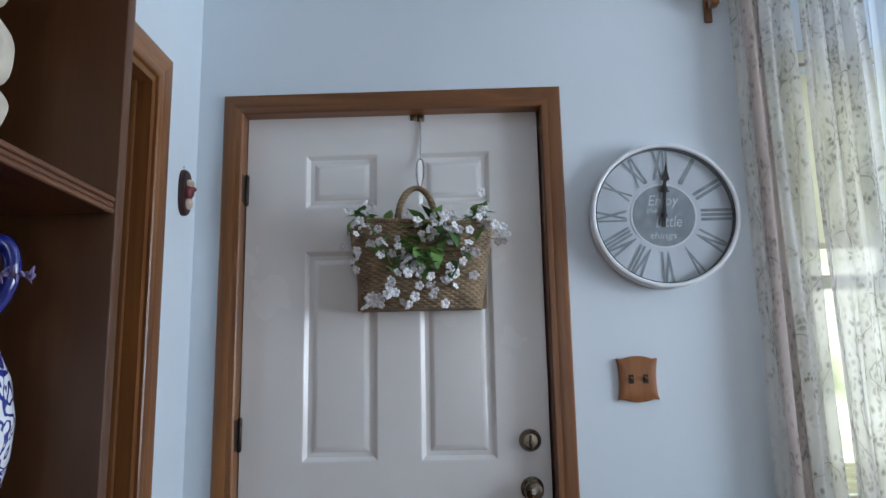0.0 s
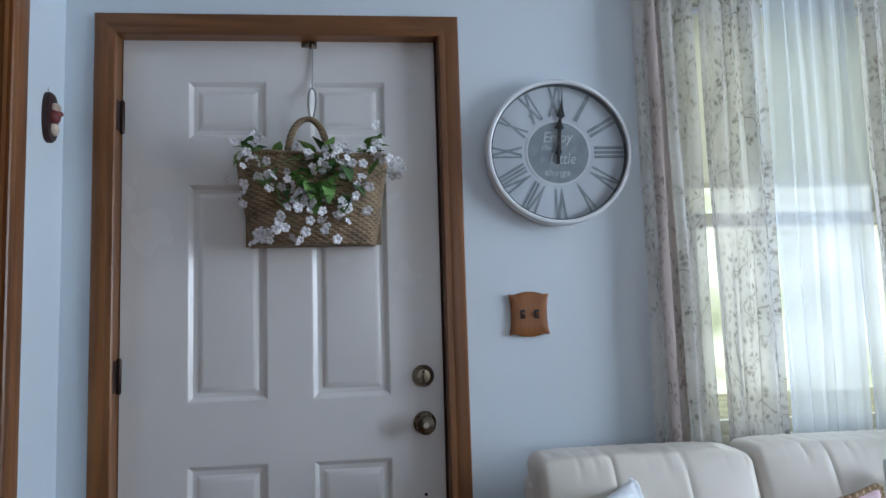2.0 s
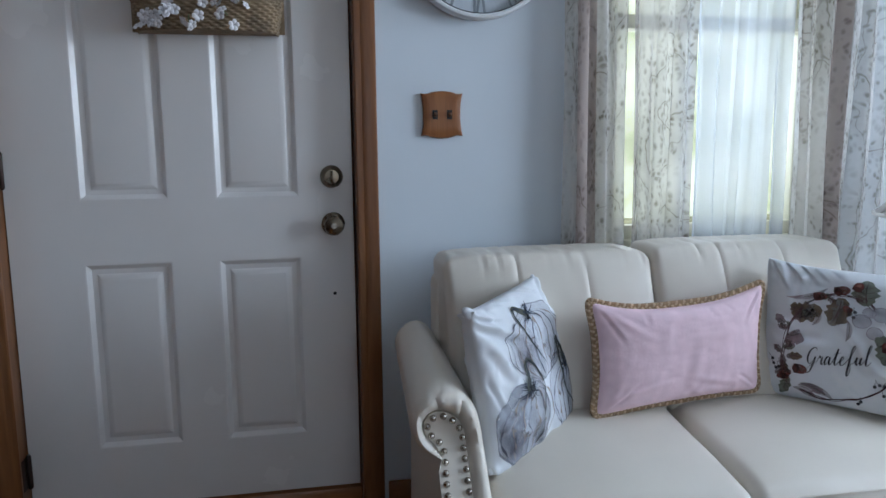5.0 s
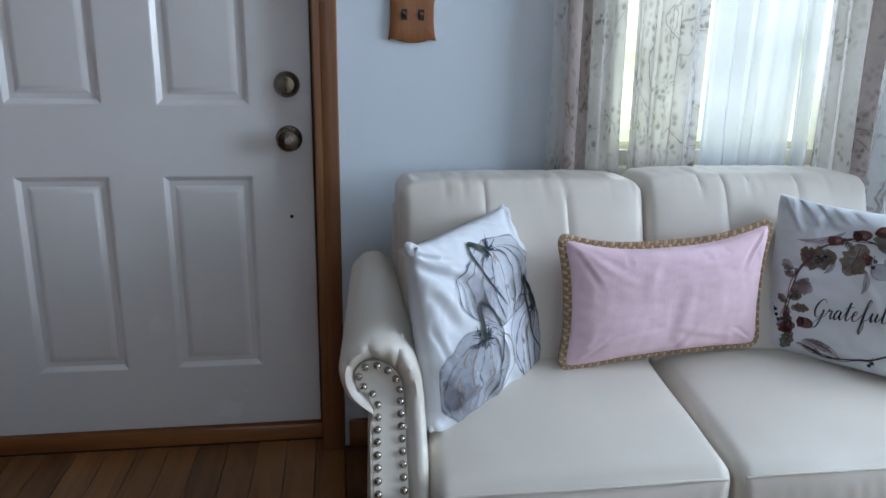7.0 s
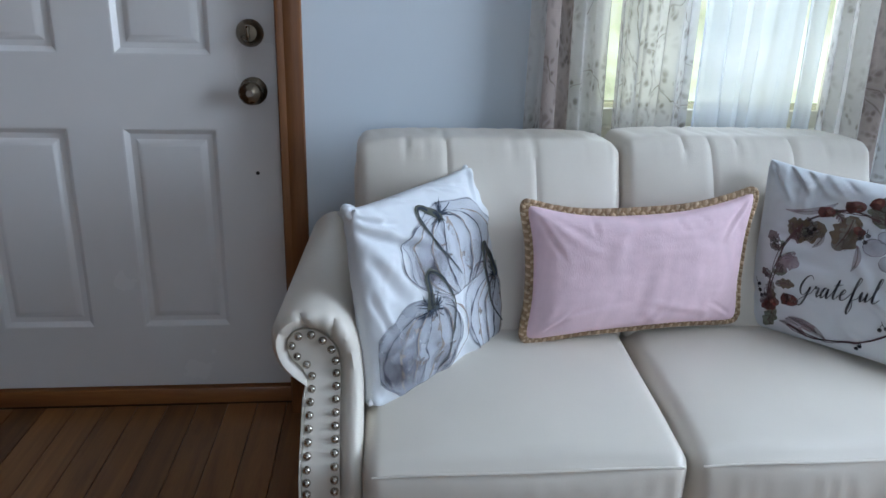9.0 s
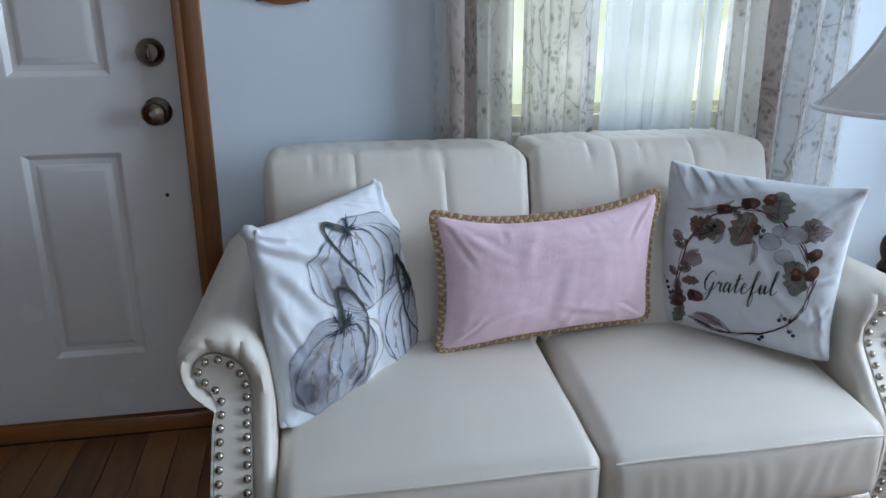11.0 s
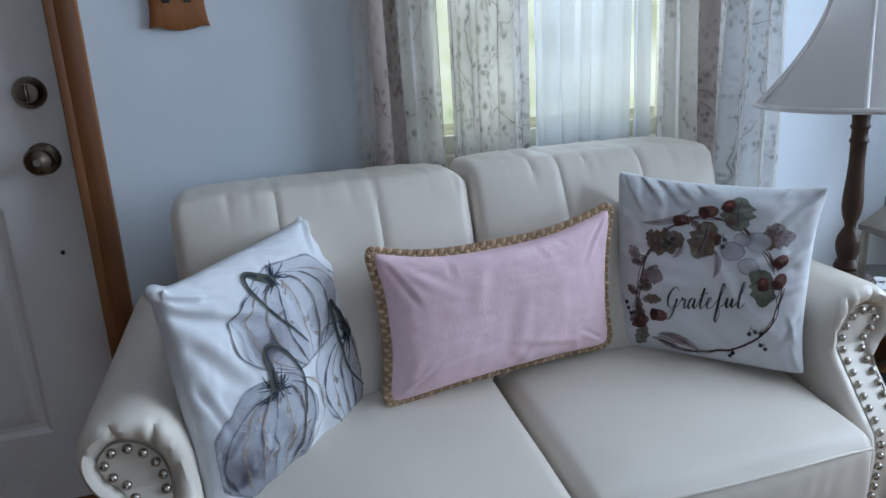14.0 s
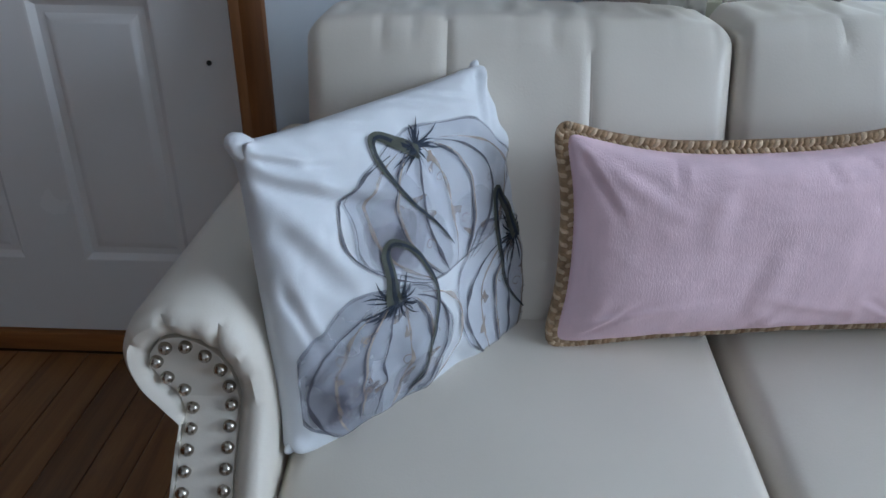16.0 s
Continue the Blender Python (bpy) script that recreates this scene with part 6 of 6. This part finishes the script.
lace("edging", 0.122, 0.14, 192, 24, 0.1)
for k in range(30):
    a0, a1 = 2 * math.pi * k / 30, 2 * math.pi * (k + 1) / 30
    for f, h in ((a0, a1), (a1, a0)):
        part("lace_bar", tube([(DX + 0.104 * math.cos(f), DY + 0.104 * math.sin(f), TZ + 0.0027), (DX + 0.124 * math.cos(h), DY + 0.124 * math.sin(h), TZ + 0.0027)], 0.0018, 5), LACE, doily)

# ---- table lamp ----
LX, LY = 1.622, 1.722
lamp = thing("table_lamp", "turned wood lamp with a white bell shade", "lamp")
WALNUT = wood("turned_walnut", (0.022, 0.011, 0.007), (0.052, 0.026, 0.014), 2, 0.45, 14, spec=0.3)
part("base", lathe(((0, 0), (0.06, 0), (0.063, 0.008), (0.055, 0.018), (0.035, 0.026), (0.024, 0.034), (0, 0.034)), (LX, LY, TZ + 0.0045), 40), WALNUT, lamp)
part("column", lathe(((0, 0.03), (0.022, 0.03), (0.027, 0.042), (0.021, 0.056), (0.019, 0.06), (0.025, 0.078), (0.0265, 0.094), (0.024, 0.11), (0.016, 0.126), (0.0115, 0.134), (0.013, 0.145), (0.0185, 0.16), (0.0215, 0.18), (0.021, 0.2), (0.018, 0.24), (0.016, 0.28), (0.0165, 0.318), (0.02, 0.326), (0.0165, 0.334), (0.0165, 0.35), (0.0205, 0.356), (0.017, 0.364), (0.019, 0.385), (0, 0.385)), (LX, LY, TZ + 0.004), 32), WALNUT, lamp)
part("harp", tube([(LX, LY, TZ + 0.38), (LX, LY, 1.12)], 0.004, 8), BRASS, lamp)
SILK = sheer("shade_silk", (0.72, 0.70, 0.685), 0.0)
TRIMM = mat("shade_trim", (0.72, 0.70, 0.69), 0.7, var=0.05, scale=30, bump=0.2)


def shade_r(t):
    """Bell outline: 0 at the hem, 1 at the top."""
    return 0.083 + 0.140 * (1 - t) ** 1.65


bm = bmesh.new()
panels, per = 6, 8
prev = None
for j in range(19):
    t = j / 18
    ring = []
    for i in range(panels * per):
        a = 2 * math.pi * i / (panels * per) + 0.79
        f = (i % per) / per
        flat = 1 - 0.05 * math.sin(math.pi * f)
        ring.append(bm.verts.new((LX + shade_r(t) * flat * math.cos(a), LY + shade_r(t) * flat * math.sin(a), 0.898 + 0.238 * t - 0.002 * math.sin(math.pi * f) * (1 - t))))
    if prev:
        for i in range(len(ring)):
            k = (i + 1) % len(ring)
            bm.faces.new((prev[i], prev[k], ring[k], ring[i]))
    prev = ring
shade = part("shade", bm, SILK, lamp, "white silk bell shade", 50)
for k in range(panels):
    a = 2 * math.pi * k / panels + 0.79
    part("rib_trim", tube([(LX + (shade_r(t) + 0.001) * math.cos(a), LY + (shade_r(t) + 0.001) * math.sin(a), 0.898 + 0.238 * t) for t in [j / 16 for j in range(17)]], 0.0042, 8), TRIMM, shade)
for z, t, r in ((0.898, 0, 0.006), (1.136, 1, 0.0065)):
    pts = []
    for i in range(panels * per):
        a = 2 * math.pi * i / (panels * per) + 0.79
        f = (i % per) / per
        pts.append((LX + (shade_r(t) * (1 - 0.05 * math.sin(math.pi * f)) + 0.001) * math.cos(a), LY + (shade_r(t) * (1 - 0.05 * math.sin(math.pi * f)) + 0.001) * math.sin(a), z - 0.002 * math.sin(math.pi * f) * (1 - t)))
    part("hem_trim", tube(pts, r, 8, wrap=True), TRIMM, shade)

# ---- metal lantern ----
lantern = thing("lantern", "silver metal lantern with glass sides and ring handle", "lantern")
NX, NY, NW, NZ = 1.612, 1.572, 0.0575, TZ + 0.0045
PEWTER = mat("polished_pewter", (0.25, 0.23, 0.21), 0.34, 1.0, var=0.15, scale=30, bump=0.03)
ROT = Matrix.Translation((NX, NY, NZ)) @ Matrix.Rotation(radians(-8), 4, "Z")


def lan(bm):
    bm.transform(ROT)
    return bm


part("base", lan(box(-NW, NW, -NW, NW, 0, 0.014, 0.002)), PEWTER, lantern)
for sx in (-1, 1):
    for sy in (-1, 1):
        part("post", lan(box(sx * NW - 0.006 * (sx > 0) * 2 + (0 if sx > 0 else 0), sx * NW + 0.012 * (sx < 0), sy * NW - 0.012 * (sy > 0), sy * NW + 0.012 * (sy < 0), 0.0142, 0.152, 0.0015)), PEWTER, lantern)
part("eave", lan(box(-NW - 0.005, NW + 0.005, -NW - 0.005, NW + 0.005, 0.1522, 0.166, 0.0025)), PEWTER, lantern)
sq = lambda w, z: [(-w, -w, z), (w, -w, z), (w, w, z), (-w, w, z)]
part("roof", lan(loft([sq(NW + 0.002, 0.1662), sq(0.034, 0.206), sq(0.030, 0.2065)])), PEWTER, lantern, smooth=20)
part("chimney", lan(loft([sq(0.030, 0.2067), sq(0.032, 0.208), sq(0.032, 0.228), sq(0.029, 0.2285), sq(0.029, 0.212)])), PEWTER, lantern, smooth=20)
part("ring_handle", lan(tube([(0.036 * math.sin(t), 0.0, 0.252 + 0.036 * math.cos(t)) for t in [2 * math.pi * i / 48 for i in range(48)]], 0.0035, 10, wrap=True)), PEWTER, lantern)
GL = thin_glass("lantern_glass", 1.2)
for k in range(4):
    bm = box(-NW + 0.012, NW - 0.012, -NW + 0.004, -NW + 0.006, 0.0145, 0.1515)
    bm.transform(Matrix.Rotation(radians(90 * k), 4, "Z"))
    ob = part("pane", lan(bm), GL, lantern, smooth=0)
    ob.visible_shadow = False
figure = bmesh.new()
for x, y, z, rx, ry, rz in ((0, 0, 0.034, 0.026, 0.021, 0.024), (0, 0, 0.056, 0.021, 0.018, 0.026), (0.001, -0.004, 0.090, 0.018, 0.018, 0.021), (-0.014, 0.0, 0.05, 0.011, 0.010, 0.022), (0.014, 0.0, 0.05, 0.011, 0.010, 0.022), (0.005, 0.005, 0.097, 0.021, 0.019, 0.019), (0.012, 0.006, 0.082, 0.011, 0.012, 0.018)):
    bmesh.ops.create_uvsphere(figure, u_segments=20, v_segments=14, radius=1, matrix=ROT @ Matrix.LocRotScale((x + 0.014, y, z), None, (rx, ry, rz)))
lathe(((0, 0.0), (0.026, 0.0), (0.026, 0.006), (0.018, 0.02), (0, 0.03)), (NX, NY, NZ + 0.0145), 24, figure)
tagged(finish("figurine", figure, mat("white_bisque", (0.72, 0.72, 0.7), 0.5, var=0.06, scale=60, bump=0.3, fine=150)), "small plain white ceramic figurine inside the lantern", "figurine")

# ---- flowers on the table's lower shelf ----
pot = thing("small_plant", "small artificial plant with white blossoms on the lower shelf", "plant")
part("pot", lathe(((0, 0), (0.035, 0), (0.045, 0.06), (0.048, 0.07), (0.042, 0.07), (0.038, 0.06), (0, 0.058)), (1.64, 1.56, 0.2165), 28), BLACK, pot, "small dark pot")
TEAL = mat("teal_leaf", (0.018, 0.05, 0.04), 0.6, var=0.4, scale=25, bump=0.2)
tl_ = keep_mesh("leaf", leaf_mesh(0.06, 0.015, 0.5, 0.2), TEAL)
part("stalks", tube([(1.64, 1.56, 0.27), (1.63, 1.55, 0.36)], 0.009, 8), GREEND, pot)
for k in range(20):
    ob = new("blossom" if k % 5 else "leaf", bl if k % 5 else tl_)
    a = rnd.uniform(0, 6.28)
    s = rnd.uniform(0.6, 0.95)
    z = rnd.uniform(0.36, 0.41) if k % 5 else rnd.uniform(0.34, 0.40)
    ob.location = (1.615 + 0.045 * math.cos(a) * rnd.random(), 1.53 + 0.045 * math.sin(a) * rnd.random(), z)
    ob.rotation_euler = (rnd.uniform(0.2, 1.2), rnd.uniform(-0.8, 0.8), a)
    ob.scale = (s, s, s)
    ob.parent = pot

# ---- tall potted plant ----
FIG = mat("fig_leaf", (0.012, 0.03, 0.011), 0.55, var=0.35, scale=14, bump=0.3, fine=60)
plant = thing("fiddle_leaf_plant", "tall potted plant with large dark green leaves", "plant")
QX, QY = 2.34, 1.88
part("planter", lathe(((0, 0), (0.15, 0), (0.17, 0.02), (0.19, 0.5), (0.195, 0.56), (0.18, 0.56), (0.17, 0.5), (0, 0.48)), (QX, QY, 0.0015), 40), BLACK, plant, "black planter")
part("trunk", tube(spline([(QX, QY, 0.48), (QX - 0.02, QY, 0.8), (QX + 0.02, QY - 0.02, 1.15), (QX - 0.01, QY, 1.5)], 6), lambda t: 0.014 - 0.007 * t, 10), WALNUT, plant)
fl = [keep_mesh("leaf", leaf_mesh(0.18, 0.056, c, 0.2, 12, 0.12), FIG) for c in (0.25, 0.5)]
for k in range(38):
    z = 0.62 + 0.9 * k / 38
    a = k * 2.4 + 0.7
    up = rnd.uniform(-0.25, 0.5)
    ob = new("leaf", fl[k % 2])
    d = Vector((math.cos(a), math.sin(a), up)).normalized()
    start = Vector((QX, QY, z)) + d * 0.05
    if (start + d * 0.30).y > 2.1:
        d = Vector((d.x, d.y * 0.1 - 0.25, d.z)).normalized()
    ob.location = start
    face = Vector((-0.75, -0.8, 0.35)) + Vector((rnd.uniform(-0.4, 0.4), rnd.uniform(-0.4, 0.4), rnd.uniform(-0.3, 0.5)))
    across = face.cross(d).normalized()
    ob.rotation_euler = Matrix((d, across, d.cross(across))).transposed().to_euler()
    s = rnd.uniform(0.8, 1.1)
    ob.scale = (s, s, s)
    ob.parent = plant
    part("stalk", tube([(QX, QY, z - 0.01), start + d * 0.01], 0.003, 6), GREEND, plant)
